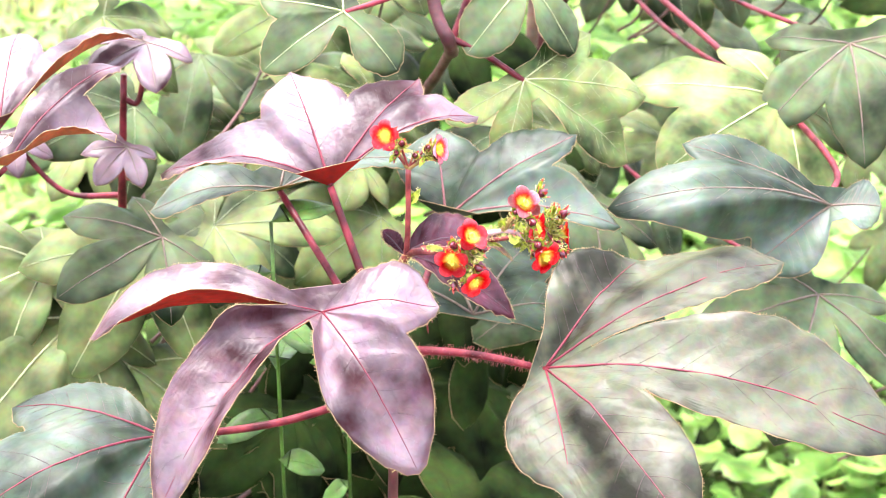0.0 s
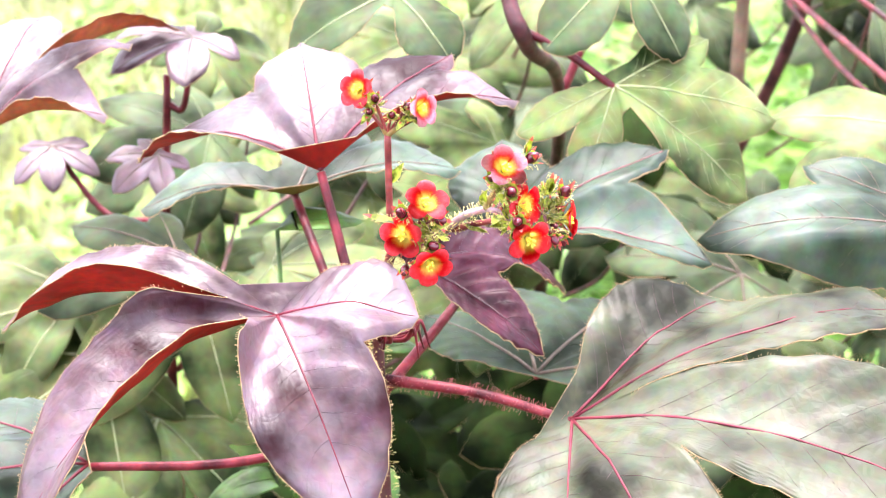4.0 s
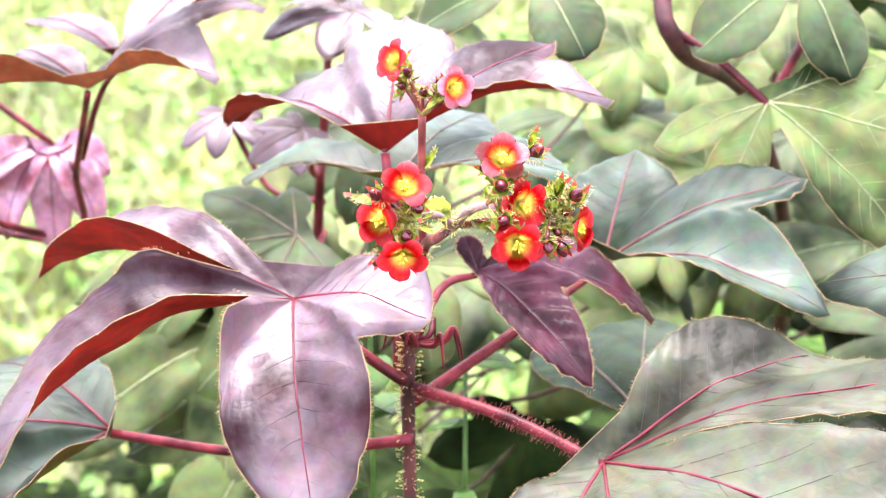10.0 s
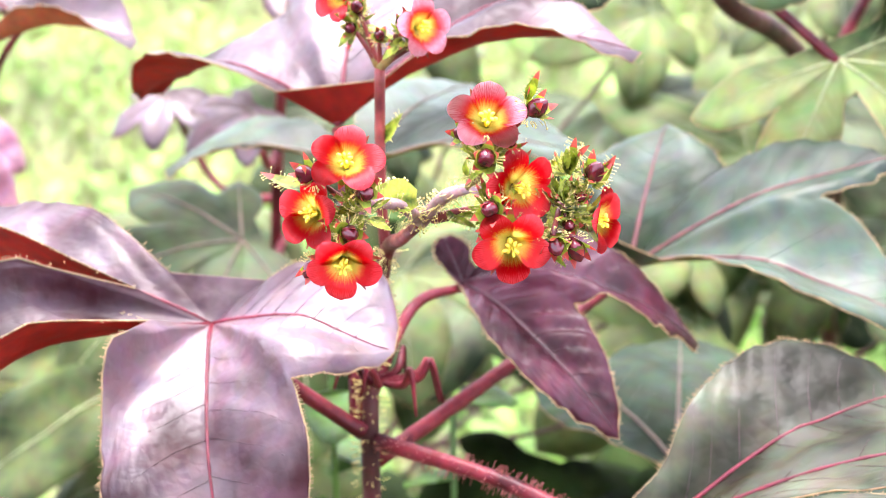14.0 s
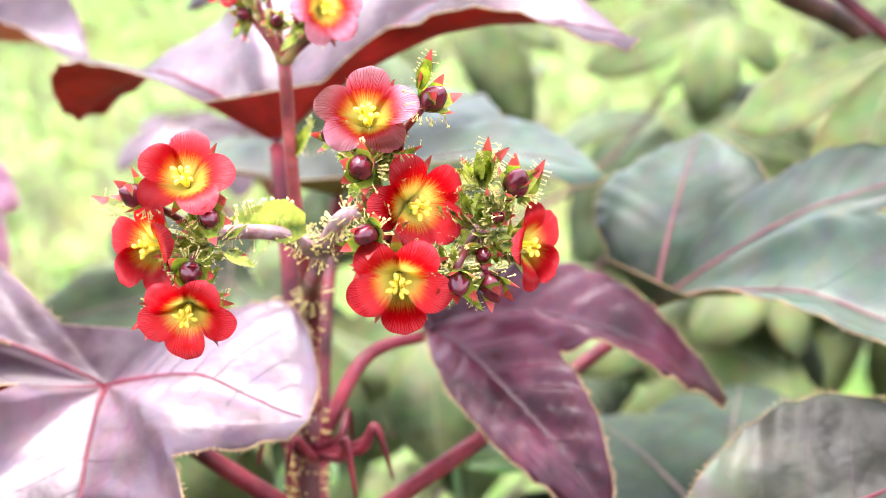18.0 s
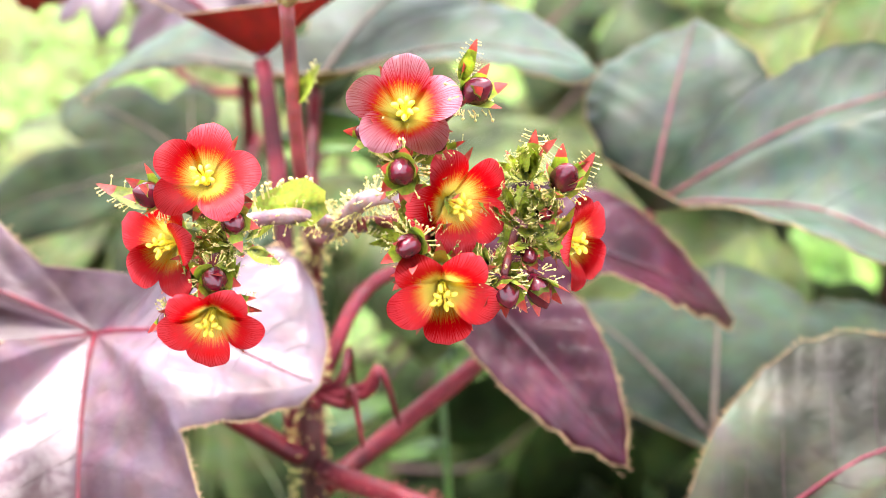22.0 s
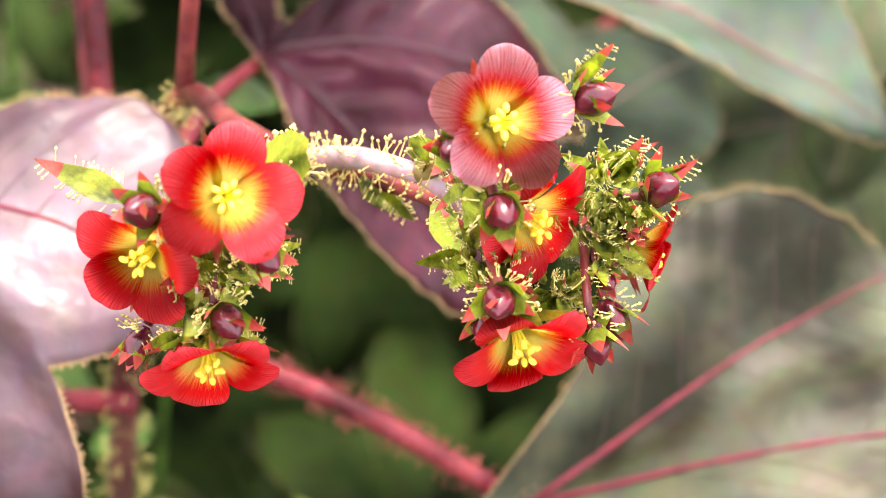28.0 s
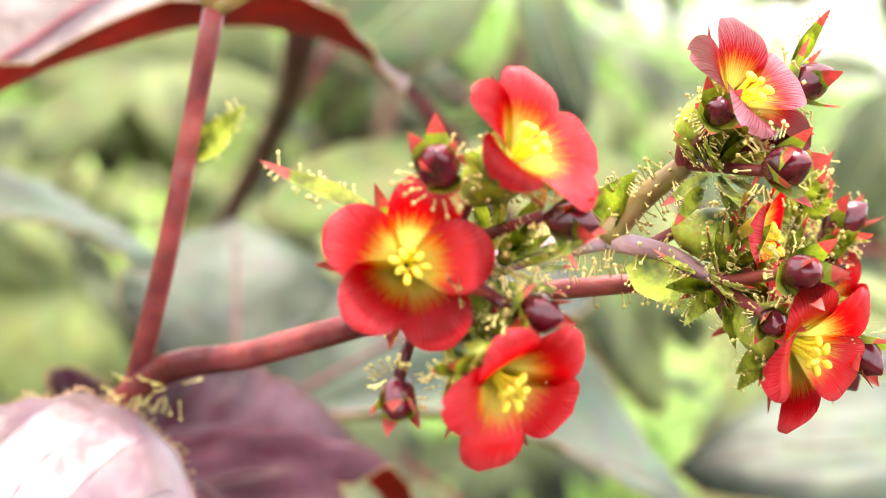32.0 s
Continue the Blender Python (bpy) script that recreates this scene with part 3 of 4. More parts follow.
blades("grass", 46000, (-3.2, 4.6, 0.6, 6.5), 0.16, 0.004, GRASS, "yellowish green grass on the ground", "grass", 3)
blades("dry_grass", 34000, (-3.2, 4.6, 0.6, 6.5), 0.20, 0.0035, STRAW, "dry straw-coloured grass among the green", "grass", 4)
weeds("weed_cover", 32000, (-3.2, 4.6, 1.0, 7.0), (0.0, 0.22), 0.045, WEED, "low bright green weeds on the ground", "weeds", 5)
# this undergrowth takes the leaf green with shade painted in
weeds("undergrowth", 8000, (-0.25, 0.30, 0.30, 0.9), (0.0, 0.42), 0.045, SHADE_GREEN, "green undergrowth between the bushes coloured dark for shade", "weeds", 8)
weeds("tall_weeds", 16000, (0.35, 2.6, 0.30, 1.8), (0.0, 0.55), 0.045, WEED, "tall bright green weeds behind the bushes", "weeds", 7)
blades("trodden_grass", 16000, (-4.5, 5.0, -4.0, 0.9), 0.07, 0.004, GRASS, "short trodden grass round the bushes", "grass", 9)
# unseen, behind the camera: added to block low sky and darken reflections
weeds("near_thicket", 15000, (-6.5, 6.5, -4.6, -2.8), (0.0, 1.5), 0.22, SPRIG, "unseen green thicket added to block low sky", "thicket", 10)
weeds("far_thicket", 26000, (-7, 9, 5.0, 9.5), (0.0, 1.9), 0.12, WEED, "thicket of bright green leaves behind the grass", "thicket", 6)

# ---- the flowering plant ----
plant = thing("purple_leaved_bush", "purple-leaved bush with red flowers on hairy stalks", "bush")

L1 = mm(-31.4, 46.6, 864.2)
L2 = mm(32.5, 23.2, 837.7)
L3 = mm(-12.1, 77.3, 887.4)
L4 = mm(41.4, 96.4, 853.7)
S1 = mm(8.8, 68.9, 861.8)
TOP = mm(-6.5, 50, 859)
FORK = mm(-4.3, 45, 876)
KNEE = mm(0.5, 21.5, 889.5)

BASE = mm(-7, 47, 842)
build_leaf("leaf", L1, [(mm(28, -19, 4), 0.0138, 0.10, 0.42), (mm(-60, 31, -7), 0.0085, 0.14, 0.35, 1.7, 1.7), (mm(-64, -25, -32), 0.0100, 0.18, 0.25, 1.2, 1.5),
                        (mm(6, -46, -31), 0.0152, 0.15, 0.42)], (-0.22, -0.22, 0.95), PURPLE, PURPLE_UNDER, plant,
           "five-lobed purple leaf with a red underside", 2, VEIN, PURPLE, fringe=5, seed=1, vein_size=0.00032, power=1.25, taper=0.85, core=0.010, pillow=0.0004, ripple=0.0020, petiole=[BASE + mm(-1, 0, 3), mm(-18, 48, 852)])
build_leaf("leaf", L2, [(mm(80, -14, 22), 0.0250, 0.12, 0.06, -0.4, 0.42), (mm(71, -83, -4), 0.0205, 0.12, 0.05, 0.38, 0.8), (mm(-4, -76, -10), 0.0165, 0.08, 0.06, 0.1, 1.15),
                        (mm(-19, -42, -12), 0.0165, 0.06, 0.08), (mm(46, 16, 18), 0.0160, 0.08, 0.06, 0.35)], (-0.15, -0.2, 0.965), GREEN, OLIVE_UNDER, plant,
           "large grey-green lobed leaf with pink veins", 2, VEIN, VEIN_DARK, fringe=5, vein_size=0.00034, seed=2, power=1.12, taper=0.72, core=0.011, pillow=0.0005, ripple=0.0018, lip=0.06, scallop=0.05, petiole=[BASE + mm(1, -1, 2), mm(14, 35, 842)], petiole_size=(0.0014, 0.0011))
build_leaf("leaf", L3, [(mm(-38, 42, -6), 0.0120, 0.16, 0.30, 0.5, 1.2), (mm(5, 36, 23), 0.0140, 0.06, 0.30), (mm(39, 13, 22), 0.0130, 0.10, 0.30, -0.7, 0.75),
                        (mm(50, -4, 13), 0.0110, 0.16, 0.20, -1.1, 0.7)], (-0.12, -0.15, 0.98), PURPLE, PURPLE_UNDER, plant,
           "silvery purple leaf with a dark red underside", 2, VEIN, PURPLE, fringe=3, seed=3, power=1.3, taper=0.9, core=0.010, pillow=0.0002, petiole=[BASE + mm(-2, 2, 4), mm(-10, 66, 868)])
build_leaf("leaf", L4, [(mm(45, -10, 25), 0.0140, 0.08, 0.15, -0.9, 0.65), (mm(46, -36, 1), 0.0130, 0.16, 0.2, -1.2, 0.65), (mm(10, 24, 22), 0.0145, 0.05, 0.2)],
           (-0.25, -0.36, 0.90), TEAL, OLIVE_UNDER, plant, "grey-green lobed leaf with brown underside", 2, VEIN_MUTED, TEAL, fringe=2, seed=4,
           power=1.1, taper=0.85, core=0.012, vein_size=0.0004, petiole=[BASE + mm(1, 2, -3), mm(18, 72, 846)])
build_leaf("leaf", S1, [(mm(23, -29, -15), 0.0078, 0.12, 0.65), (mm(41, 0, -12), 0.0105, 0.22, 0.25, -0.8), (mm(-3, 8, 6), 0.003, 0.05, 0.5)],
           (-0.1, -0.3, 0.95), YOUNG, PURPLE_UNDER, plant, "small dark purple young leaf with ribs", 2, VEIN_DARK, YOUNG, fringe=3, seed=5,
           power=0.95, taper=0.85, pillow=0.0009, petiole=[BASE + mm(0, 2, 8), mm(0, 58, 862)], petiole_size=(0.0011, 0.0008))

stem("main_stem", [mm(8, 60, 0), mm(2, 50, 300), mm(-5, 50, 700), mm(-6, 49, 800), mm(-7, 48, 840), TOP], (0.006, 0.0040, 0.0020, 0.0016, 0.0015, 0.0013), BARK, plant,
     "dark red hairy main stem", 12)
STALK_LINE = [TOP, FORK, mm(-2, 33, 883.0), KNEE]
stem("flower_stalk", STALK_LINE, (0.0015, 0.0012, 0.0010, 0.0009), FLOWER_STALK, plant, "reddish downy flower stalk")
LEFT = mm(-9.0, 8.5, 896.5)
RIGHT = mm(6.6, 10.8, 897.8)
LEFT_LINE = [KNEE, mm(-3, 14, 894.5), LEFT]
RIGHT_LINE = [KNEE, mm(3.4, 15.6, 895.0), RIGHT]
stem("flower_stalk", LEFT_LINE, (0.0009, 0.0008, 0.0007), STALK_PALE, plant)
stem("flower_stalk", RIGHT_LINE, (0.0010, 0.0009, 0.0007), STALK_PALE, plant)
TWIG = mm(-5.0, 43.1, 905.8)
TWIG_LINE = [FORK, mm(-5, 43, 888), TWIG]
stem("flower_stalk", TWIG_LINE, (0.0009, 0.00082, 0.0008), FLOWER_STALK, plant)

# hairs on the stalks
rnd = random.Random(11)
for line, r, count, size in (([mm(-5.5, 47, 869), FORK, mm(-3.5, 40, 878)], 0.0011, 46, 0.0013), (LEFT_LINE, 0.0008, 36, 0.0009), (RIGHT_LINE, 0.0009, 60, 0.0010)):
    hairs("gland_hairs", stem_hairs(line, r, count, rnd), size, plant)
hairs("gland_hairs", stem_hairs([mm(-6, 45, 800), mm(-7, 47, 840), TOP], 0.0022, 320, rnd), 0.0009, plant)
hairs("gland_hairs", stem_hairs([BASE + mm(1, -1, 2), mm(14, 35, 842), L2 + mm(0, 0, -0.6)], 0.0014, 420, rnd), 0.0010, plant, HAIR_RED, radius=0.00004, head=0.00007)


# ---- flowers ----
def petal_mesh():
    bm = bmesh.new()
    length, half = 0.0047, 0.00200
    rows, cols = 12, 8
    grid = []
    for i in range(rows + 1):
        s = 1 - (1 - i / rows) ** 1.6
        if s < 0.6:
            w = half * (0.26 + 0.74 * math.sin(s / 0.6 * math.pi / 2) ** 1.2)
        else:
            w = half * max(0.02, 1 - ((s - 0.6) / 0.4) ** 2.2) ** 0.5
        row = []
        for j in range(cols + 1):
            v = j / cols * 2 - 1
            r = 0.0004 + length * s
            x = r * (0.70 + 0.24 * s)
            z = 0.0031 * (1 - (1 - s) ** 1.7) - 0.0006 * s ** 5 + 0.0010 * v * v * (0.75 - s)
            row.append(bm.verts.new((x, v * w, z)))
        grid.append(row)
    for a, b in zip(grid, grid[1:]):
        for j in range(cols):
            bm.faces.new((a[j], a[j + 1], b[j + 1], b[j]))
    geo = bmesh.ops.solidify(bm, geom=bm.faces[:], thickness=0.00014)
    me = bpy.data.meshes.new("petal")
    bm.to_mesh(me)
    bm.free()
    me.polygons.foreach_set("use_smooth", [True] * len(me.polygons))
    return me


def stamen_mesh():
    bm = bmesh.new()
    for k in range(8):
        a = k * 2 * math.pi / 8
        rr = 0.0006 if k % 2 else 0.00085
        top = Vector((rr * math.cos(a), rr * math.sin(a), 0.0021 + 0.0003 * (k % 3)))
        line = bezier([(0.0002 * math.cos(a), 0.0002 * math.sin(a), 0.0002), (0.0004 * math.cos(a), 0.0004 * math.sin(a), 0.0014), top], 3)
        tube(bm, line, [0.00012, 0.0001], 5)
        m = Matrix.Translation(top) @ Euler((0.5 * math.sin(a), 0.5 * math.cos(a), a)).to_matrix().to_4x4() @ Matrix.Diagonal((0.00036, 0.00022, 0.00024, 1))
        bmesh.ops.create_icosphere(bm, subdivisions=2, radius=1.0, matrix=m)
    me = bpy.data.meshes.new("stamen_tuft")
    bm.to_mesh(me)
    bm.free()
    me.materials.append(STAMEN)
    me.polygons.foreach_set("use_smooth", [True] * len(me.polygons))
    return me


def sepal_mesh(length, half, curl, tip=0.35, green=None):
    """A narrow pointed green leaf with a reddish tip."""
    bm = bmesh.new()
    rows = 7
    grid = []
    for i in range(rows + 1):
        s = i / rows
        w = half * math.sin(min(1, 0.25 + s / 0.45 * 0.75) * math.pi / 2) * (1 - max(0, (s - 0.3) / 0.7)) ** 0.8 + 0.00004
        row = []
        for j in range(3):
            v = j - 1
            row.append(bm.verts.new((length * s, v * w, curl * length * s * s + 0.35 * abs(v) * w)))
        grid.append(row)
    tips = []
    for i, (a, b) in enumerate(zip(grid, grid[1:])):
        for j in range(2):
            f = bm.faces.new((a[j], a[j + 1], b[j + 1], b[j]))
            if i / rows > 1 - tip:
                f.material_index = 1
    bmesh.ops.solidify(bm, geom=bm.faces[:], thickness=0.00012)
    me = bpy.data.meshes.new("sepal")
    bm.to_mesh(me)
    bm.free()
    me.materials.append(green or BRACT)
    me.materials.append(BRACT_TIP)
    me.polygons.foreach_set("use_smooth", [True] * len(me.polygons))
    return me


PETAL_MESH, PETAL_MESH_PINK = petal_mesh(), petal_mesh()
PETAL_MESH.materials.append(PETAL)
PETAL_MESH_PINK.materials.append(PETAL_PINK)
STAMENS = stamen_mesh()
SEPAL = sepal_mesh(0.0052, 0.0008, 0.10)
SEPAL_SMALL = sepal_mesh(0.0034, 0.0010, 0.30, 0.35)
BRACT_MESH = sepal_mesh(0.0075, 0.0013, 0.18, 0.3)
BRACT_GREEN = sepal_mesh(0.0075, 0.0016, 0.25, 0.0)
BRACT_WIDE = sepal_mesh(0.0075, 0.0021, 0.12, 0.0, LEAFLET)


def facing(at, way, turn=0.0):
    q = Vector(way).to_track_quat("Z", "Y").to_matrix().to_4x4()
    return Matrix.Translation(at) @ q @ pose(0, 0, 0, 0, 0, turn)


def child(name, me, parent, m):
    ob = new(name, me)
    ob.parent = parent
    ob.matrix_basis = m
    return ob


def flower(at, way, turn, pink, seed, size=1.0, origin=None, label=""):
    """A five-petalled flower: its green cup is the part, with petals, stamens and sepals under it."""
    rnd = random.Random(seed)
    way = Vector(way).normalized()
    base = Vector(at) - way * 0.0030 * size
    bm = bmesh.new()
    rows = ((-0.0032, 0.00045), (-0.0025, 0.0011), (-0.0012, 0.0016), (0.0, 0.0017), (0.0009, 0.0018), (0.0007, 0.0012), (0.0, 0.0003))
    rings = []
    for z, r in rows:
        rings.append([bm.verts.new((r * (1 + 0.05 * math.sin(5 * a)) * math.cos(a), r * (1 + 0.05 * math.sin(5 * a)) * math.sin(a), z)) for a in (k * math.pi / 8 for k in range(16))])
    for a, b in zip(rings, rings[1:]):
        for k in range(16):
            bm.faces.new((a[k], a[(k + 1) % 16], b[(k + 1) % 16], b[k]))
    bm.faces.new(rings[-1])
    bm.faces.new(list(reversed(rings[0])))
    cup = part("flower", bm, BRACT, plant, label or ("pink-edged red flower with yellow centre" if pink else "deep red five-petalled flower with yellow centre"))
    cup.matrix_basis = facing(base, way, turn) @ Matrix.Diagonal((size, size, size, 1))
    for k in range(5):
        wob = rnd.uniform(-5, 5)
        child("petal", PETAL_MESH_PINK if pink else PETAL_MESH, cup, pose(0, 0, 0.0004, rnd.uniform(-6, 6), rnd.uniform(-8, 8), 72 * k + wob))
    child("stamen_tuft", STAMENS, cup, pose(0, 0, 0.0006, 0, 0, rnd.uniform(0, 72)))
    for k in range(5):
        child("sepal", SEPAL, cup, pose(0, 0, -0.0004, 0, -rnd.uniform(15, 32), 72 * k + 36 + rnd.uniform(-9, 9)))
    if origin is not None:
        a, b = Vector(origin), base - way * 0.0028 * size
        stem("flower_stalk", [a, a.lerp(b, 0.55) + mm(0, 0, -0.8), b], (0.00055, 0.00045, 0.0004), FLOWER_STALK, plant, sides=7, steps=5)
    # hairs on the cup
    bases = []
    for _ in range(34):
        a, z = rnd.uniform(0, 6.283), rnd.uniform(-0.0015, 0.0008)
        bases.append(((0.0010 * math.cos(a), 0.0010 * math.sin(a), z), (math.cos(a), math.sin(a), rnd.uniform(-0.5, 0.3)), rnd.uniform(0.5, 1.2)))
    hairs("gland_hairs", bases, 0.0009, cup)
    return cup


def bud(at, way, size, seed, origin=None, open_green=0.5):
    """A maroon bud held by short green sepals."""
    rnd = random.Random(seed)
    way = Vector(way).normalized()
    bm = bmesh.new()
    rings = []
    for i in range(8):
        s = i / 7
        r = 0.00115 * math.sin(math.pi * min(1, s * 0.93 + 0.06)) ** 0.75
        z = -0.0008 + 0.0031 * s
        rings.append([bm.verts.new((r * (1 + 0.05 * math.sin(5 * a + 3 * s)) * math.cos(a), r * (1 + 0.05 * math.sin(5 * a + 3 * s)) * math.sin(a), z)) for a in (k * math.pi / 7 for k in range(14))])
    for a, b in zip(rings, rings[1:]):
        for k in range(14):
            bm.faces.new((a[k], a[(k + 1) % 14], b[(k + 1) % 14], b[k]))
    bm.faces.new(rings[-1])
    bm.faces.new(list(reversed(rings[0])))
    ob = part("bud", bm, BUD, plant, "glossy maroon bud in green sepals")
    ob.matrix_basis = facing(at, way, rnd.uniform(0, 72)) @ Matrix.Diagonal((0.92 * size, 0.92 * size, size, 1))
    for k in range(5):
        child("sepal", SEPAL_SMALL, ob, pose(0, 0, -0.0008, 0, -rnd.uniform(20, 58), 72 * k + rnd.uniform(-12, 12)))
    bases = []
    for _ in range(30):
        a, q = rnd.uniform(0, 6.283), rnd.uniform(0, 1)
        r = 0.0008 + 0.0010 * q
        bases.append(((r * math.cos(a), r * math.sin(a), -0.0012 + 0.0016 * q), (math.cos(a), math.sin(a), rnd.uniform(-0.4, 0.5)), rnd.uniform(0.5, 1.2)))
    hairs("gland_hairs", bases, 0.0008, ob)
    if origin is not None:
        stem("flower_stalk", [Vector(origin), Vector(at) - way * 0.001 * size], (0.0004, 0.00035), FLOWER_STALK, plant, sides=6, steps=4)
    return ob


def bract(at, way, up, size, seed, me=None, count=26):
    rnd = random.Random(seed)
    x = Vector(way).normalized()
    y = Vector(up).cross(x).normalized()
    z = x.cross(y)
    m = Matrix((x, y, z)).transposed().to_4x4()
    m.translation = Vector(at)
    ob = child("bract", me or BRACT_MESH, plant, m @ Matrix.Diagonal((size, size, size, 1)))
    bases = []
    for _ in range(count):
        s, sd = rnd.uniform(0.1, 0.95), rnd.choice((-1, 1))
        bases.append(((0.0075 * s, sd * 0.0012 * (1 - s) ** 0.7, 0.18 * 0.0075 * s * s), (0.3, sd, rnd.uniform(0, 0.6)), rnd.uniform(0.5, 1.2)))
    hairs("gland_hairs", bases, 0.0010, ob)
    return ob


FA, FB, FC = mm(-9.3, 2.2, 904.4), mm(-14.2, 4.2, 896.7), mm(-9.7, -1.1, 891.4)
FD, FE, FF, FG = mm(8.2, 3.2, 909.4), mm(12.8, 2.6, 900.2), mm(10.8, -4.1, 894.9), mm(23.2, 4.0, 895.5)
SIDE = mm(18.0, 8.0, 897.0)
LOW = mm(9.8, 4.0, 897.0)
HIGH = mm(8.6, 7.6, 903.6)
SIDE_LINE = [mm(2.2, 19.5, 890.6), mm(6.2, 14.2, 893.4), mm(10.5, 9.5, 895.6), SIDE]
stem("flower_stalk", SIDE_LINE, (0.0008, 0.0007, 0.0006, 0.0005), FLOWER_STALK, plant, sides=8, steps=5)
stem("flower_stalk", [RIGHT, mm(8.6, 7.2, 897.9), LOW], (0.0007, 0.0006, 0.0005), STALK_PALE, plant, sides=8, steps=5)
stem("flower_stalk", [RIGHT, mm(7.4, 9.6, 900.6), HIGH], (0.0009, 0.0008, 0.0007), STALK_OLIVE, plant, sides=8, steps=5)
rnd = random.Random(12)
for line, r, count in ((SIDE_LINE, 0.0006, 50), ([RIGHT, mm(8.6, 7.2, 897.9), LOW], 0.0006, 50), ([RIGHT, mm(7.4, 9.6, 900.6), HIGH], 0.0008, 60)):
    hairs("gland_hairs", stem_hairs(line, r, count, rnd), 0.0010, plant)
flower(FA, (-0.02, -0.72, 0.68), 10, False, 1, 1.0, LEFT)
flower(FB, (-0.55, -0.80, 0.24), 20, False, 2, 1.0, LEFT)
flower(FC, (-0.05, -0.95, -0.18), 54, False, 3, 1.0, LEFT)
flower(FD, (0.05, -0.72, 0.68), 12, True, 4, 1.05, HIGH)
flower(FE, (0.52, -0.84, 0.12), 30, False, 5, 1.05, RIGHT)
FOCUS = flower(FF, (0.05, -0.97, -0.10), 54, False, 6, 1.05, LOW)
flower(FG, (0.80, -0.58, 0.05), 20, False, 7, 0.95, SIDE)
TB, TA = mm(1.5, 36.1, 913.3), mm(-11.3, 45.9, 916.3)
for end in (TB + mm(-1.5, 2.5, -3.0), TA + mm(2.0, 1.0, -3.0)):
    stem("flower_stalk", [TWIG, TWIG.lerp(end, 0.55) + mm(0, 0, 0.6), end], (0.0008, 0.0007, 0.0006), STALK_OLIVE, plant, sides=8, steps=5)
flower(TB, (0.55, -0.75, 0.25), 15, True, 8, 0.95, TWIG)
flower(TA, (-0.65, -0.55, 0.40), 15, False, 9, 0.95, TWIG)

# the lens is focused on the flowers
cam.data.dof.use_dof = True
cam.data.dof.focus_object = FOCUS
cam.data.dof.aperture_fstop = 36.0

# buds
bud(mm(7.8, 0.0, 905.0), (-0.1, -0.8, 0.3), 1.15, 21, HIGH)
bud(mm(5.1, 3.1, 907.2), (-0.5, -0.6, 0.4), 0.8, 38, HIGH)
bud(mm(8.2, -1.9, 896.4), (-0.4, -0.8, -0.1), 0.8, 39, LOW)
bud(mm(8.3, -2.8, 899.5), (-0.3, -0.8, 0.2), 1.05, 22, LOW)
bud(mm(-9.1, 0.4, 895.5), (0.3, -0.9, 0.1), 1.05, 23, LEFT)
bud(mm(-13.6, 3.6, 890.0), (-0.4, -0.6, -0.4), 0.95, 24, LEFT)
bud(mm(-13.8, 4.0, 901.6), (-0.6, -0.5, 0.5), 1.1, 25, LEFT)
bud(mm(-7.2, 1.3, 900.4), (0.4, -0.8, 0.1), 1.0, 26, LEFT)
bud(mm(13.8, 5.0, 909.6), (0.6, -0.5, 0.6), 1.15, 27, HIGH)
bud(mm(21.4, 5.0, 901.0), (0.3, -0.5, 0.8), 1.2, 28, SIDE)
bud(mm(16.1, -2.6, 895.2), (0.1, -0.8, -0.4), 1.05, 29, SIDE)
bud(mm(18.8, 0.6, 893.6), (0.3, -0.6, -0.6), 1.1, 30, SIDE)
bud(mm(18.2, 2.4, 895.6), (0.2, -0.9, 0.1), 0.75, 31, SIDE)
bud(mm(19.7, 3.8, 898.8), (0.2, -0.9, 0.2), 0.7, 36, SIDE)
bud(mm(-2.0, 38.5, 913.0), (0.2, -0.6, 0.6), 0.9, 32, TWIG)
bud(mm(-8.0, 42.0, 914.5), (-0.2, -0.6, 0.6), 0.9, 33, TWIG)
bud(mm(0.5, 37.5, 910.5), (0.3, -0.8, 0.1), 0.8, 40, TWIG)
bud(mm(-9.0, 43.5, 911.5), (-0.3, -0.8, 0.2), 0.8, 41, TWIG)
bud(mm(-5.0, 40.0, 911.0), (0.0, -0.8, 0.5), 0.8, 34, TWIG)
bud(mm(10.8, 2.5, 906.4), (0.1, -0.8, 0.1), 0.7, 35, HIGH)

# bracts and small green sepals that fill the heads
rnd = random.Random(41)
for centre, count, spread in ((LEFT + mm(1.2, -4.0, 0.5), 38, 3.2), (LEFT + mm(-0.5, -5.5, -4.5), 34, 2.8), (mm(8.5, 5, 904), 30, 2.5), (mm(9.0, 3.0, 897.5), 32, 2.4),
                              (mm(18.5, 5.5, 897), 56, 4.0), (mm(18.5, 6, 901), 26, 3.0), (mm(15.5, 3, 893.5), 22, 2.4), (TWIG + mm(3.5, -4.0, 5.5), 16, 2.4), (TWIG + mm(-3.5, 0.5, 6.5), 16, 2.4)):
    for k in range(count):
        way = Vector((rnd.gauss(0, 1), rnd.gauss(-0.3, 0.7), rnd.gauss(0, 1))).normalized()
        me = rnd.choice((BRACT_GREEN, BRACT_MESH, BRACT_GREEN, BRACT_MESH, BRACT_WIDE))
        bract(centre + way * rnd.uniform(0.1, 0.75) * spread / 1000, way + Vector((0, -0.1, 0.2)), (0, -0.5, 0.8), rnd.uniform(0.26, 0.48), 100 + k, me, 16)
bract(mm(-14.6, 8.2, 898.6), (-0.87, 0.45, 0.08), (0.1, -0.5, 0.8), 0.85, 61)
bract(mm(17.0, 7.0, 901), (0.7, 0, 0.6), (0, -1, 0.3), 0.75, 62)
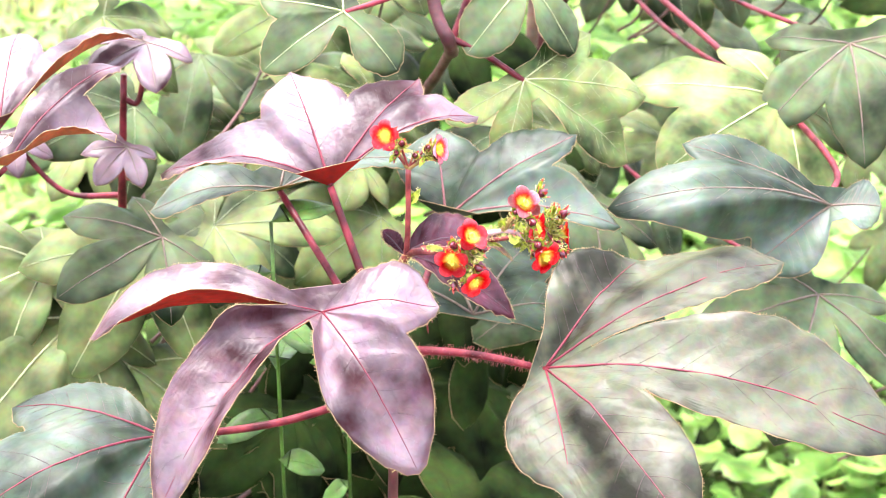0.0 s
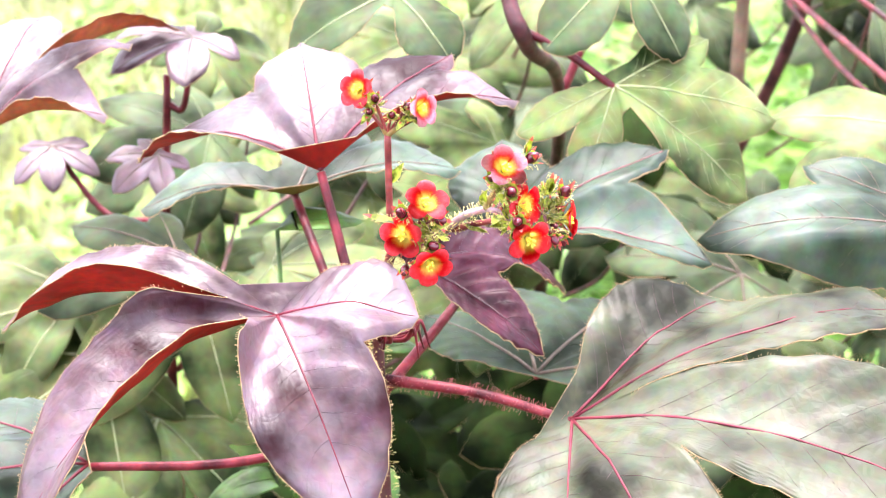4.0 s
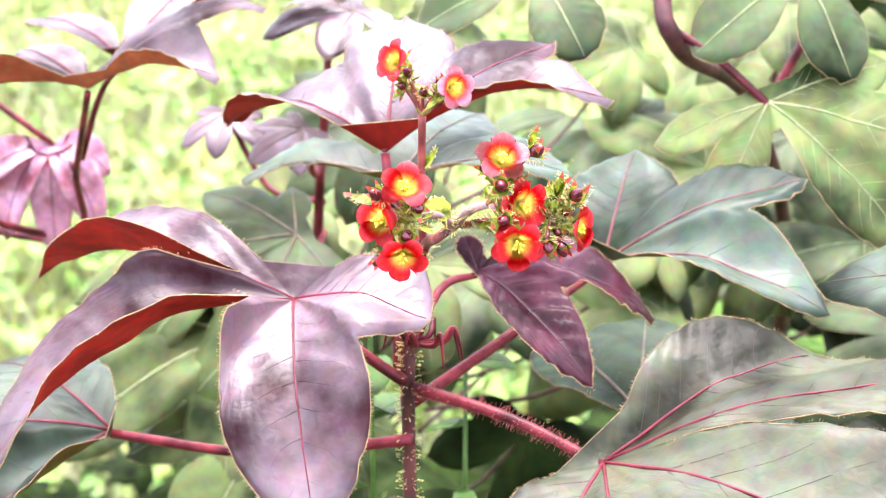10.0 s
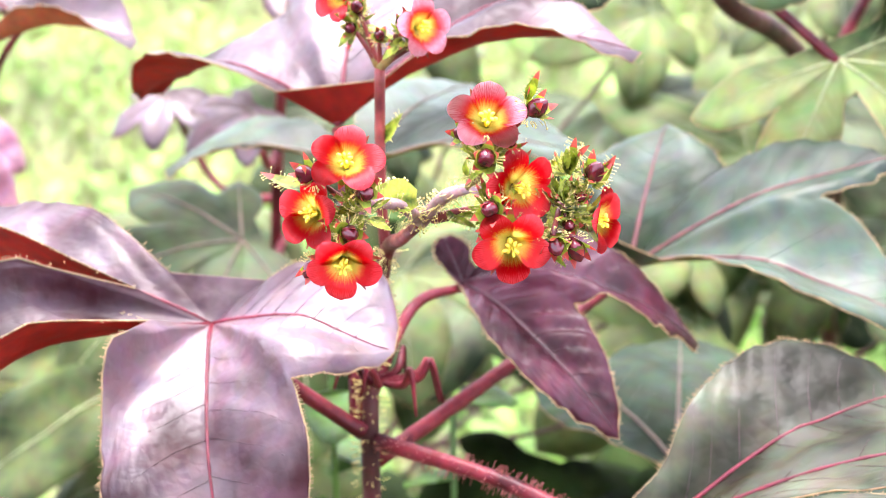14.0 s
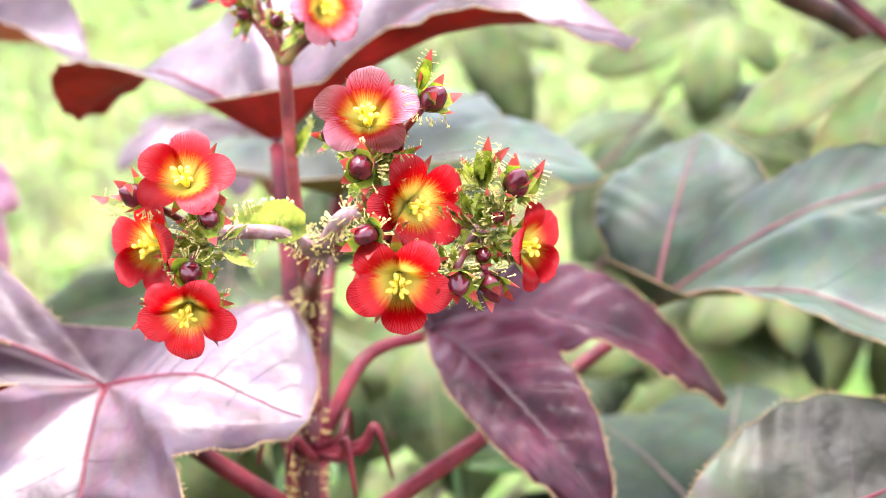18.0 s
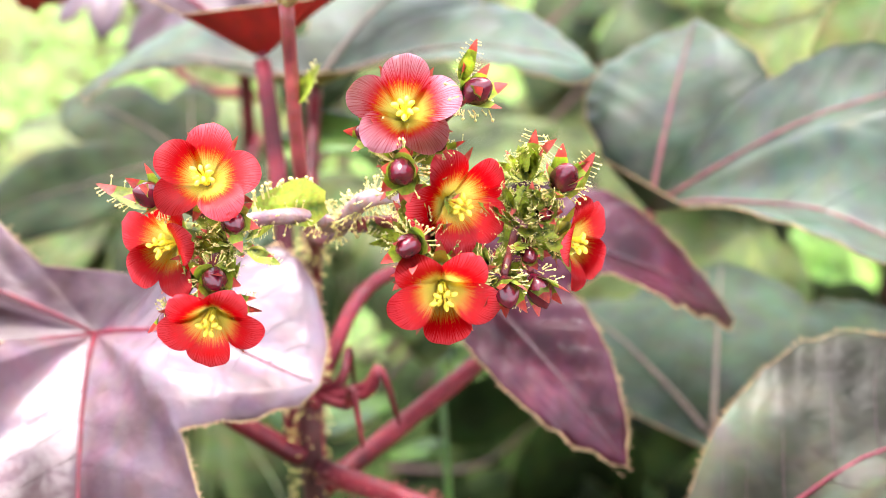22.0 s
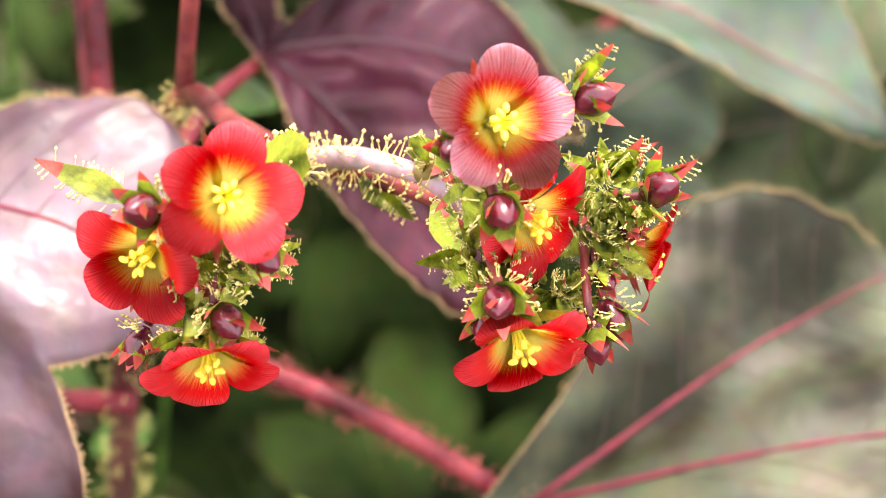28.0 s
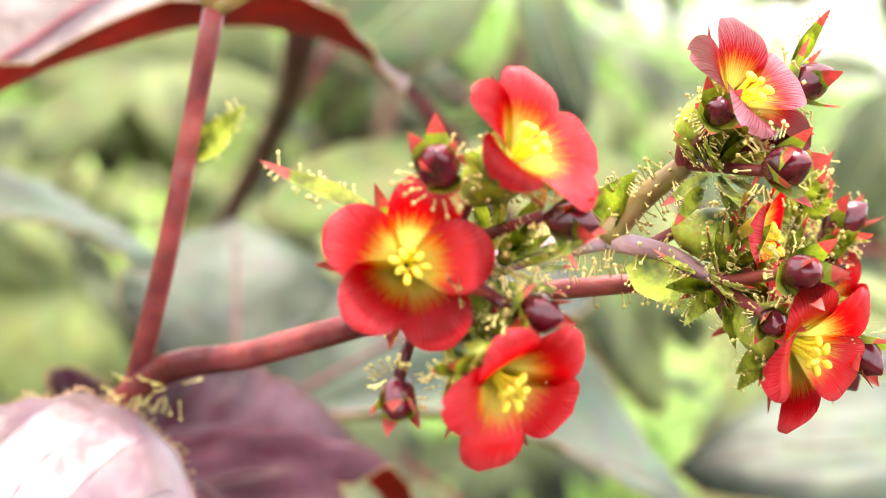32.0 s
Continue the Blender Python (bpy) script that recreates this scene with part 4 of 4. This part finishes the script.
bract(mm(18.5, 6.0, 901), (0.15, 0, 1), (0, -1, 0.3), 0.7, 63)
bract(mm(22.0, 6.5, 899), (0.5, 0, 0.9), (0, -1, 0.3), 0.7, 66)
bract(mm(13.0, 5.0, 911), (0.35, 0, 0.9), (0, -1, 0.3), 0.55, 67)
bract(mm(-0.3, 17.0, 894.4), (-0.78, -0.5, 0.22), (0.05, -0.85, 0.5), 1.2, 64, BRACT_WIDE, 60)
bract(mm(6.2, 12.0, 898.0), (0.1, -0.5, 0.85), (-0.9, -0.4, 0.2), 0.7, 68, BRACT_WIDE, 40)
bract(mm(7.5, 9.0, 896.9), (0.3, -0.85, -0.35), (-0.8, -0.3, 0.5), 0.75, 69, BRACT_WIDE, 40)
bract(mm(4.0, 16.0, 893.0), (0.6, -0.7, -0.1), (0.3, -0.3, -0.9), 0.7, 70, BRACT_WIDE, 40)
bract(TWIG + mm(0.6, -0.6, -11), (0.55, -0.1, 0.75), (-0.6, -0.5, 0.6), 0.7, 65, BRACT_WIDE, 30)
# dense glands under the forked stalk
hairs("gland_hairs", stem_hairs([mm(-1, 16, 893.4), KNEE, mm(3.5, 15, 895)], 0.0009, 90, rnd), 0.0011, plant)


# ---- leaves of the bushes round it ----
def simple_leaf(at, size, normal, azimuth, kind, parent, seed, axis=None, lobes=5, droop=0.25, fold=0.35, detail=0, label=""):
    """A palmate leaf of the common form, with its stalk running to the stem."""
    rnd = random.Random(seed * 17 + 3)
    n = Vector(normal).normalized()
    x = Vector((math.cos(radians(azimuth)), math.sin(radians(azimuth)), 0))
    x = (x - n * x.dot(n)).normalized()
    y = n.cross(x)
    spans = {5: ((-104, 0.58), (-52, 0.88), (0, 1.0), (52, 0.88), (104, 0.58)), 3: ((-58, 0.85), (0, 1.0), (58, 0.85))}[lobes]
    parts = []
    for a, q in spans:
        a = radians(a + rnd.uniform(-7, 7))
        length = size * q * rnd.uniform(0.9, 1.1)
        v = (x * math.cos(a) + y * math.sin(a)) * length - n * length * droop * rnd.uniform(0.4, 1.4)
        parts.append((v, length * rnd.uniform(0.22, 0.27), 0.08, fold * rnd.uniform(0.5, 1.3)))
    # the "dark" kind has shade painted into its upper skin
    upper, under, vein = {"dark": (SHADE_GREEN, OLIVE_UNDER, SHADE_GREEN), "green": (SAGE, OLIVE_UNDER, VEIN_SOFT if detail else VEIN_FAINT), "pale": (PALE, GREEN_UNDER, VEIN_PALE if detail else VEIN_FAINT), "purple": (PURPLE, PURPLE_UNDER, VEIN_SOFT), "orange": (PURPLE, BACKLIT_UNDER, VEIN_SOFT), "dry": (DRY, DRY, VEIN_PALE),
                          "young": (YOUNG, PURPLE_UNDER, VEIN_DARK)}[kind]
    words = {"dark": "green lobed leaf coloured dark for shade", "green": "grey-green lobed leaf", "pale": "pale green lobed leaf", "purple": "purple lobed leaf with red underside", "young": "dark purple young leaf", "orange": "leaf with backlight orange put in its underside", "dry": "withered yellow-brown leaf"}[kind]
    at = Vector(at)
    pet = None
    if axis is not None:
        a = Vector(axis)
        pet = [a, a.lerp(at, 0.55) + Vector((0, 0, -0.012))]
    return build_leaf("leaf", at, parts, n, upper, under, parent, label or words, detail, vein, VEIN_DARK if detail == 2 else None, power=1.22, taper=0.85, core=size * 0.15, vein_size=0.00042 if detail else 0.00024,
                      seed=seed, petiole=pet, petiole_size=(0.0012, 0.0009) if detail else (0.0008, 0.0006), petiole_mat=STALK if detail else PETIOLE, ripple=0.0015)


# leaves lower on the flowering plant
build_leaf("leaf", mm(-9, 119, 867), [(mm(44, -10, 5), 0.0130, 0.12, 0.2, -0.6, 0.7), (mm(24, 34, 8), 0.0130, 0.10, 0.2), (mm(-40, 14, -4), 0.0120, 0.12, 0.2, 0.6)], (0.0, -0.25, 0.97), TEAL, OLIVE_UNDER, plant,
           "grey-green leaf half hidden under a purple one", 2, VEIN_SOFT, TEAL, fringe=1, seed=57, power=1.05, taper=0.8, core=0.010, petiole=[mm(-7, 50, 835), mm(-9, 90, 855)], petiole_mat=STALK)
# leaf under the others, its shade carried by the darkened upper colour
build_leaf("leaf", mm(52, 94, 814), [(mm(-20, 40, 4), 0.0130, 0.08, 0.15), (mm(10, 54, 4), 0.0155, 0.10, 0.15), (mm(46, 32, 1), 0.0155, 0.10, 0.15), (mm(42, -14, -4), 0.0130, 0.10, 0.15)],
           (-0.05, -0.25, 0.97), SHADED_TEAL, OLIVE_UNDER, plant, "broad grey-green leaf with the others' shade in its colour", 2, VEIN_SOFT, TEAL, fringe=1, seed=58, power=1.05, taper=0.8, core=0.014,
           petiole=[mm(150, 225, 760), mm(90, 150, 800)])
build_leaf("leaf", mm(-75, 69, 822), [(mm(-54, -42, -36), 0.0200, 0.10, 0.2, 1.0), (mm(-70, -2, -12), 0.0200, 0.12, 0.2), (mm(-34, 34, 2), 0.0140, 0.10, 0.2)],
           (0.05, -0.1, 1.0), TEAL, OLIVE_UNDER, plant, "grey-green leaf with a curled olive edge", 2, VEIN, VEIN_DARK, fringe=2, seed=51, power=0.95, taper=0.72, core=0.008, pillow=0.0003,
           petiole=[mm(-6, 45, 832), mm(-40, 58, 822)])
# low leaves in the shade-darkened green, for dark gaps round the stem
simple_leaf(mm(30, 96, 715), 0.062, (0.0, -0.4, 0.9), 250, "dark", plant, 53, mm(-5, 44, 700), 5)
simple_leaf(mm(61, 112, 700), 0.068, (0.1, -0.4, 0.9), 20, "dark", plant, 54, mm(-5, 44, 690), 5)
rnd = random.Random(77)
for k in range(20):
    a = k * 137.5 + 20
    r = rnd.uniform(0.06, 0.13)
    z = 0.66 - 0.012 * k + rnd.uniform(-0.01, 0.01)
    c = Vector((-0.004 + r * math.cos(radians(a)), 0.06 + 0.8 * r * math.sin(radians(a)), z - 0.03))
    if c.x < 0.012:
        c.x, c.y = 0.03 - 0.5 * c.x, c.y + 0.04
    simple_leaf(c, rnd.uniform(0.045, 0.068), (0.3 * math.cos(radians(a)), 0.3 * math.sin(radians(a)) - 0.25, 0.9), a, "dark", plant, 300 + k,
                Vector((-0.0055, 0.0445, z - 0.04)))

for k, (p, q) in enumerate(((mm(22, 80, 740), 200), (mm(2, 90, 730), 300), (mm(-14, 84, 738), 120))):
    simple_leaf(p, 0.024, (0.3 * math.cos(q), -0.5, 0.7), q, "dry", plant, 350 + k, mm(-5.5, 44.5, 740), 3, 0.9, 0.9)

# curled red bracts of the shoot tip, below the flower stalk
rnd = random.Random(55)
for k in range(7):
    a = k * 0.95 + 0.4
    o = TOP + mm(3 + 4 * math.cos(a), -4 + 3 * math.sin(a), -4)
    q = o + mm(rnd.uniform(2, 5) * math.cos(a), rnd.uniform(2, 4) * math.sin(a), rnd.uniform(1, 6))
    stem("curled_stipule", [TOP + mm(0, -1, -6), o, q, q + mm(2 * math.cos(a), -1, -rnd.uniform(4, 8))], (0.0005, 0.0007, 0.0005, 0.0002), STALK, plant, sides=6, steps=5, wobble=0.12)

# ---- green bush behind ----
bush = thing("green_leaved_bush", "tall bush with grey-green lobed leaves on dark branches", "bush")
TRUNK = [mm(190, 560, 0), mm(180, 480, 450), mm(150, 330, 740), mm(100, 195, 862), mm(62, 129, 900), mm(57, 136, 925), mm(50, 150, 1030)]
stem("branch", TRUNK, (0.009, 0.006, 0.0030, 0.0020, 0.0025, 0.0023, 0.0018), BARK, bush, "dark brown-red branch", 10)
stem("branch", [mm(180, 480, 450), mm(250, 400, 700), mm(275, 330, 860), mm(272, 330, 960), mm(262, 335, 1080)], (0.005, 0.0034, 0.0022, 0.0016), BARK, bush, "dark brown-red branch", 10)
stem("branch", [mm(150, 260, 250), mm(230, 330, 600), mm(260, 360, 900), mm(270, 370, 1150)], (0.006, 0.004, 0.003, 0.002), WOOD, bush, "pale brown branch", 10)
stem("branch", [mm(100, 195, 862), mm(130, 205, 905), mm(190, 230, 915)], (0.0016, 0.0012, 0.0009), STALK, bush, "", 8)
R1 = mm(82.2, 113.0, 889.7)
build_leaf("leaf", R1, [(mm(47, -9, -13), 0.0102, 0.08, 0.15), (mm(34, -18, -32), 0.0106, 0.08, 0.2), (mm(-12, -6, -28), 0.0074, 0.05, 0.2),
                        (mm(-26, 8, -14), 0.0063, 0.05, 0.2), (mm(32, 6, 9), 0.0074, 0.05, 0.2)], (0.0, -0.62, 0.78), PALE, GREEN_UNDER, bush,
           "large pale green lobed leaf", 2, VEIN_PALE, VEIN_PALE, vein_size=0.0003, power=1.35, taper=0.85, core=0.008, seed=61, petiole=[mm(62, 129, 903), mm(70, 122, 899)], petiole_size=(0.0013, 0.001))
R2 = mm(155.3, 33.5, 858.1)
build_leaf("leaf", R2, [(mm(-70, 32, 2), 0.0122, 0.16, 0.2, 0.9), (mm(-40, 32, 19), 0.0095, 0.08, 0.2, 0.6), (mm(-28, 4, -18), 0.0140, 0.06, 0.3), (mm(12, -12, 2), 0.010, 0.05, 0.3)],
           (-0.25, -0.45, 0.86), TEAL, OLIVE_UNDER, bush, "grey-green leaf with a folded lobe", 2, VEIN_SOFT, VEIN_SOFT, power=1.2, taper=0.75, core=0.008, seed=62, fringe=1,
           petiole=[mm(262, 345, 860), mm(185, 80, 862)])
R3 = mm(91, 127, 920)
build_leaf("leaf", R3, [(mm(-26, -4, -21), 0.0100, 0.06, 0.2), (mm(11, -16, -24), 0.0092, 0.06, 0.2), (mm(34, 6, -4), 0.0096, 0.06, 0.2), (mm(8, 24, 12), 0.0096, 0.06, 0.2), (mm(-24, 14, 4), 0.0088, 0.06, 0.2)],
           (0.0, -0.6, 0.8), SAGE, GREEN_UNDER, bush, "grey-green leaf with hanging lobes", 2, VEIN_PALE, None, power=1.35, taper=0.8, core=0.007, seed=63, petiole=[mm(54, 142, 960), mm(75, 132, 930)], petiole_size=(0.0012, 0.0009))
R4 = mm(27, 141, 915)
build_leaf("leaf", R4, [(mm(-31, -1, -15), 0.0096, 0.08, 0.6), (mm(11, -18, -17), 0.0100, 0.06, 0.25), (mm(-24, 14, 4), 0.0088, 0.06, 0.5), (mm(10, 22, 8), 0.0096, 0.06, 0.3)],
           (-0.1, -0.55, 0.82), SAGE, OLIVE_UNDER, bush, "pale leaf with an olive underside", 2, VEIN_PALE, None, power=1.35, taper=0.8, core=0.007, seed=64, petiole=[mm(57, 136, 922), mm(42, 138, 918)], petiole_size=(0.0012, 0.0009))
simple_leaf(mm(190, 98, 866), 0.062, (0.0, -0.4, 0.9), 200, "pale", bush, 65, mm(262, 345, 860), 5, 0.2, 0.3, 1)
simple_leaf(mm(215, 92, 885), 0.055, (-0.3, -0.4, 0.85), 240, "green", bush, 66, mm(265, 340, 880), 5, 0.2, 0.5, 1)
simple_leaf(mm(186, 62, 800), 0.060, (-0.1, -0.4, 0.9), 230, "green", bush, 67, mm(250, 380, 780), 5, 0.2, 0.3, 1)
simple_leaf(mm(148, 161, 769), 0.062, (0.0, -0.3, 0.95), 240, "green", bush, 68, mm(150, 225, 740), 5, 0.2, 0.3, 1)
simple_leaf(mm(158, 170, 800), 0.055, (0.0, -0.4, 0.9), 200, "green", bush, 69, mm(170, 225, 760), 5, 0.2, 0.3, 1)
rnd = random.Random(91)
made = 0
while made < 62:
    x, y, z = rnd.uniform(0.03, 0.50), rnd.uniform(0.15, 0.52), rnd.uniform(0.62, 1.10)
    if (x - 0.02) * 0.9 + (y - 0.13) < 0.06 + 0.25 * max(0, 0.80 - z) or (z > 0.93 and y < 0.2) or (y > 0.38 and z > 0.83 and x < 0.28):
        continue
    made += 1
    axis = (x + 0.25 * (0.12 - x) * 0.5, y + 0.03, z - 0.06)
    # low inner leaves take the green darkened for shade
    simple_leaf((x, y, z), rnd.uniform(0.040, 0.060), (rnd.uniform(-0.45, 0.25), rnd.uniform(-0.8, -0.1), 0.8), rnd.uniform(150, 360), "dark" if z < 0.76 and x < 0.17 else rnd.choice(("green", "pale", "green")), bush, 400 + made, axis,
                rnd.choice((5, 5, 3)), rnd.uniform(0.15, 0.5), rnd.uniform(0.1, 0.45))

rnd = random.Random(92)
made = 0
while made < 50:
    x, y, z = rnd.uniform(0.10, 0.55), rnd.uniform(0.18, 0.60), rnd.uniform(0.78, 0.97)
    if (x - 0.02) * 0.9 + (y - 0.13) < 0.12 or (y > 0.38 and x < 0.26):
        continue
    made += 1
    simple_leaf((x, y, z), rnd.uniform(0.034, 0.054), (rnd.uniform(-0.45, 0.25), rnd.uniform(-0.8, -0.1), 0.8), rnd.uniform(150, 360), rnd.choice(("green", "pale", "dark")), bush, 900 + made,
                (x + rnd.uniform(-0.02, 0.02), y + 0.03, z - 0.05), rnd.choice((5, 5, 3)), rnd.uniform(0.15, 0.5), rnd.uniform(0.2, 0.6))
# a low layer of leaves, all with painted shade
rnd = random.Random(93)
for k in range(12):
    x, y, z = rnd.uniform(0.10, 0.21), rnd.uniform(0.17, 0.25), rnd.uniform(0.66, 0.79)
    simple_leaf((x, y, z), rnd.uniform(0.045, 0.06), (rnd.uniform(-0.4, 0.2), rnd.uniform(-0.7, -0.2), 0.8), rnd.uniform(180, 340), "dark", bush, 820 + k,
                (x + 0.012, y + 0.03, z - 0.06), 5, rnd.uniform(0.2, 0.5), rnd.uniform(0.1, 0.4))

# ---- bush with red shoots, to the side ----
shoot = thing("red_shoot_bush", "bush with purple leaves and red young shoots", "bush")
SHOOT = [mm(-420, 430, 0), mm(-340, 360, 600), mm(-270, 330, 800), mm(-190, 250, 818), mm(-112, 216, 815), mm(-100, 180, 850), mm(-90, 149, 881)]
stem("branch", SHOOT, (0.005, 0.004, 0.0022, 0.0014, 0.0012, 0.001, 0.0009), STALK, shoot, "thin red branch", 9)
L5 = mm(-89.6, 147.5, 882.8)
# the undersides of this leaf and the next have backlight painted in
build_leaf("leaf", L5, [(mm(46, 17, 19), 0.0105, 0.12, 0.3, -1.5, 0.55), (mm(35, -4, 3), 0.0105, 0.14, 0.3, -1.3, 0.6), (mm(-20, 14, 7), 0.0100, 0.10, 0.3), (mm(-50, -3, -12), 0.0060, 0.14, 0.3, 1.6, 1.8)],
           (-0.05, 0.02, 1.0), PURPLE, BACKLIT_UNDER, shoot, "purple leaf with a red underside coloured as if backlit", 2, VEIN, VEIN_DARK, power=1.1, taper=0.8, core=0.006, seed=71, fringe=1)
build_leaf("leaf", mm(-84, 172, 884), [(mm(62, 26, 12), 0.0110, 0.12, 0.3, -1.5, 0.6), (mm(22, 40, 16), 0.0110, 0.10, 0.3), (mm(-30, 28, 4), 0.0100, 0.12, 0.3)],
           (0.0, 0.05, 1.0), PURPLE, BACKLIT_UNDER, shoot, "purple leaf with an underside coloured orange as if backlit", 2, VEIN, VEIN_DARK, power=1.1, taper=0.8, core=0.006, seed=72,
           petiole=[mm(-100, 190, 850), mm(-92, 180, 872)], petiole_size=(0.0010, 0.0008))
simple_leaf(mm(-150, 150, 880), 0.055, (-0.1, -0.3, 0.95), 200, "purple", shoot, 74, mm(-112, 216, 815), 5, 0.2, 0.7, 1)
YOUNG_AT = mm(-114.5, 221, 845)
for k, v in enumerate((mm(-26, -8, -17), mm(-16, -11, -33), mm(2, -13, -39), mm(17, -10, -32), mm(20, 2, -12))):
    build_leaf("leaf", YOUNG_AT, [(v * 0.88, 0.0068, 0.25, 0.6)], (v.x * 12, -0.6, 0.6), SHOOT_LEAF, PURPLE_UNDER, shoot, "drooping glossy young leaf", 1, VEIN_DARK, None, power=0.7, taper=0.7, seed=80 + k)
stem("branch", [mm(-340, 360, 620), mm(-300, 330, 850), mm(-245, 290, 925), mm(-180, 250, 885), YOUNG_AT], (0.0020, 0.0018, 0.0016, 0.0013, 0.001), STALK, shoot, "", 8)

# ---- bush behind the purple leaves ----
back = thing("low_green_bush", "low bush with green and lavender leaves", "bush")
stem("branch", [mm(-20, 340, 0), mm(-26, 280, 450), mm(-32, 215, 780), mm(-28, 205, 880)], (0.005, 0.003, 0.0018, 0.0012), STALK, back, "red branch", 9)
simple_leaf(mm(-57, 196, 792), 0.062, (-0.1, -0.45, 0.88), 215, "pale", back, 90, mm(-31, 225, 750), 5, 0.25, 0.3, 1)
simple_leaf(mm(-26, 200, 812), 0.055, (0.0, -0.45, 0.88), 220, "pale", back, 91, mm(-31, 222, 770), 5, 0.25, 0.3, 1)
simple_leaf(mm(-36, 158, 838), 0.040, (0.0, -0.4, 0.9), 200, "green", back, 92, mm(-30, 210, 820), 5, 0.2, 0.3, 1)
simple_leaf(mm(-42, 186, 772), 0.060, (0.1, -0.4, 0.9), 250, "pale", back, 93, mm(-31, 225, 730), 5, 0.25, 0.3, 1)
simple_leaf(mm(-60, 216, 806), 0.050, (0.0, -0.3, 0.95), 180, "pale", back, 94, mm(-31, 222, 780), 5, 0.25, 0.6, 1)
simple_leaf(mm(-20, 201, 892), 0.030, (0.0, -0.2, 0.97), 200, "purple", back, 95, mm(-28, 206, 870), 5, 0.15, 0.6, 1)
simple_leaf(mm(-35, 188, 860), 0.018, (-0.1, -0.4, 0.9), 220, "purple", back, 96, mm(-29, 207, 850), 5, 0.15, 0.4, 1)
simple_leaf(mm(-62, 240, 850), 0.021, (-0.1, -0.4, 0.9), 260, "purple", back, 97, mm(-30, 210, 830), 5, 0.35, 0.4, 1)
# low leaves coloured dark in place of shade
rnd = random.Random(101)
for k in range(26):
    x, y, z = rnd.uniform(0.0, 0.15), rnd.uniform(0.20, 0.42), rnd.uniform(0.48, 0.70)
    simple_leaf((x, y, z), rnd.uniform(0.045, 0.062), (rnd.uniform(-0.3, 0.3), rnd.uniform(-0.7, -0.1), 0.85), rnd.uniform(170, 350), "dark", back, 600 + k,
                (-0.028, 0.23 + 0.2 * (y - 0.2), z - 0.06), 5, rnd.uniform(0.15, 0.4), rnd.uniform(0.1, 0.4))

# more shade-coloured leaves, added to cover bright grass behind
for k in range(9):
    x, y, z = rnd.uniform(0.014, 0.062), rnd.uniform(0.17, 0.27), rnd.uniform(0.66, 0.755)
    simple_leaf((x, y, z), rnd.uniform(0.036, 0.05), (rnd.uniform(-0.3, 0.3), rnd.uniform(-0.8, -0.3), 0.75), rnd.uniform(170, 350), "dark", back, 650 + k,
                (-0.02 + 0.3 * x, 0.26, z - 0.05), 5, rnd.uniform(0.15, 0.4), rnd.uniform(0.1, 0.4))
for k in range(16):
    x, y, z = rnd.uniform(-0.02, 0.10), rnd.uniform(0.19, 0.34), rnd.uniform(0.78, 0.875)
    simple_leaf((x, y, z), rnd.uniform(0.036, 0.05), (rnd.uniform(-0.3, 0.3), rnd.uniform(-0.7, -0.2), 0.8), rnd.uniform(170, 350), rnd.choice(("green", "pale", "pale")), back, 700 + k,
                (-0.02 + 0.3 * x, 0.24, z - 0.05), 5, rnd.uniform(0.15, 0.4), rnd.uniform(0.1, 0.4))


# ---- small plants near the stem ----
def sprig(at, count, size, seed):
    """A bright green weed with paired pointed leaves."""
    rnd = random.Random(seed)
    top = Vector(at)
    t = thing("green_weed", "bright green weed with small pointed leaves", "weed", (top.x, top.y, 0.0), "weeds among the bushes")
    up = Vector((0, 0, top.z))
    stem("weed_stem", [(0, 0, 0), up * 0.5 + mm(8, 6, 0), up], (0.0010, 0.0008, 0.0006), SPRIG, t, sides=6)
    for k in range(count):
        a = k * 2.4
        c = up * (1 - 0.022 * k)
        v = Vector((math.cos(a), math.sin(a), rnd.uniform(-0.5, 0.1))) * size * rnd.uniform(0.7, 1.2)
        build_leaf("weed_leaf", c, [(v, size * 0.24, 0.1, 0.3)], (-0.2 * math.cos(a), -0.3, 1), SPRIG, SPRIG, t, "", 0, SPRIG, None, power=0.75, taper=0.8, seed=seed + k, rim=False, vein_size=0.0003)
    return t


sprig(mm(9, 108, 822), 5, 0.014, 701)
sprig(mm(-16, 112, 860), 6, 0.022, 702)
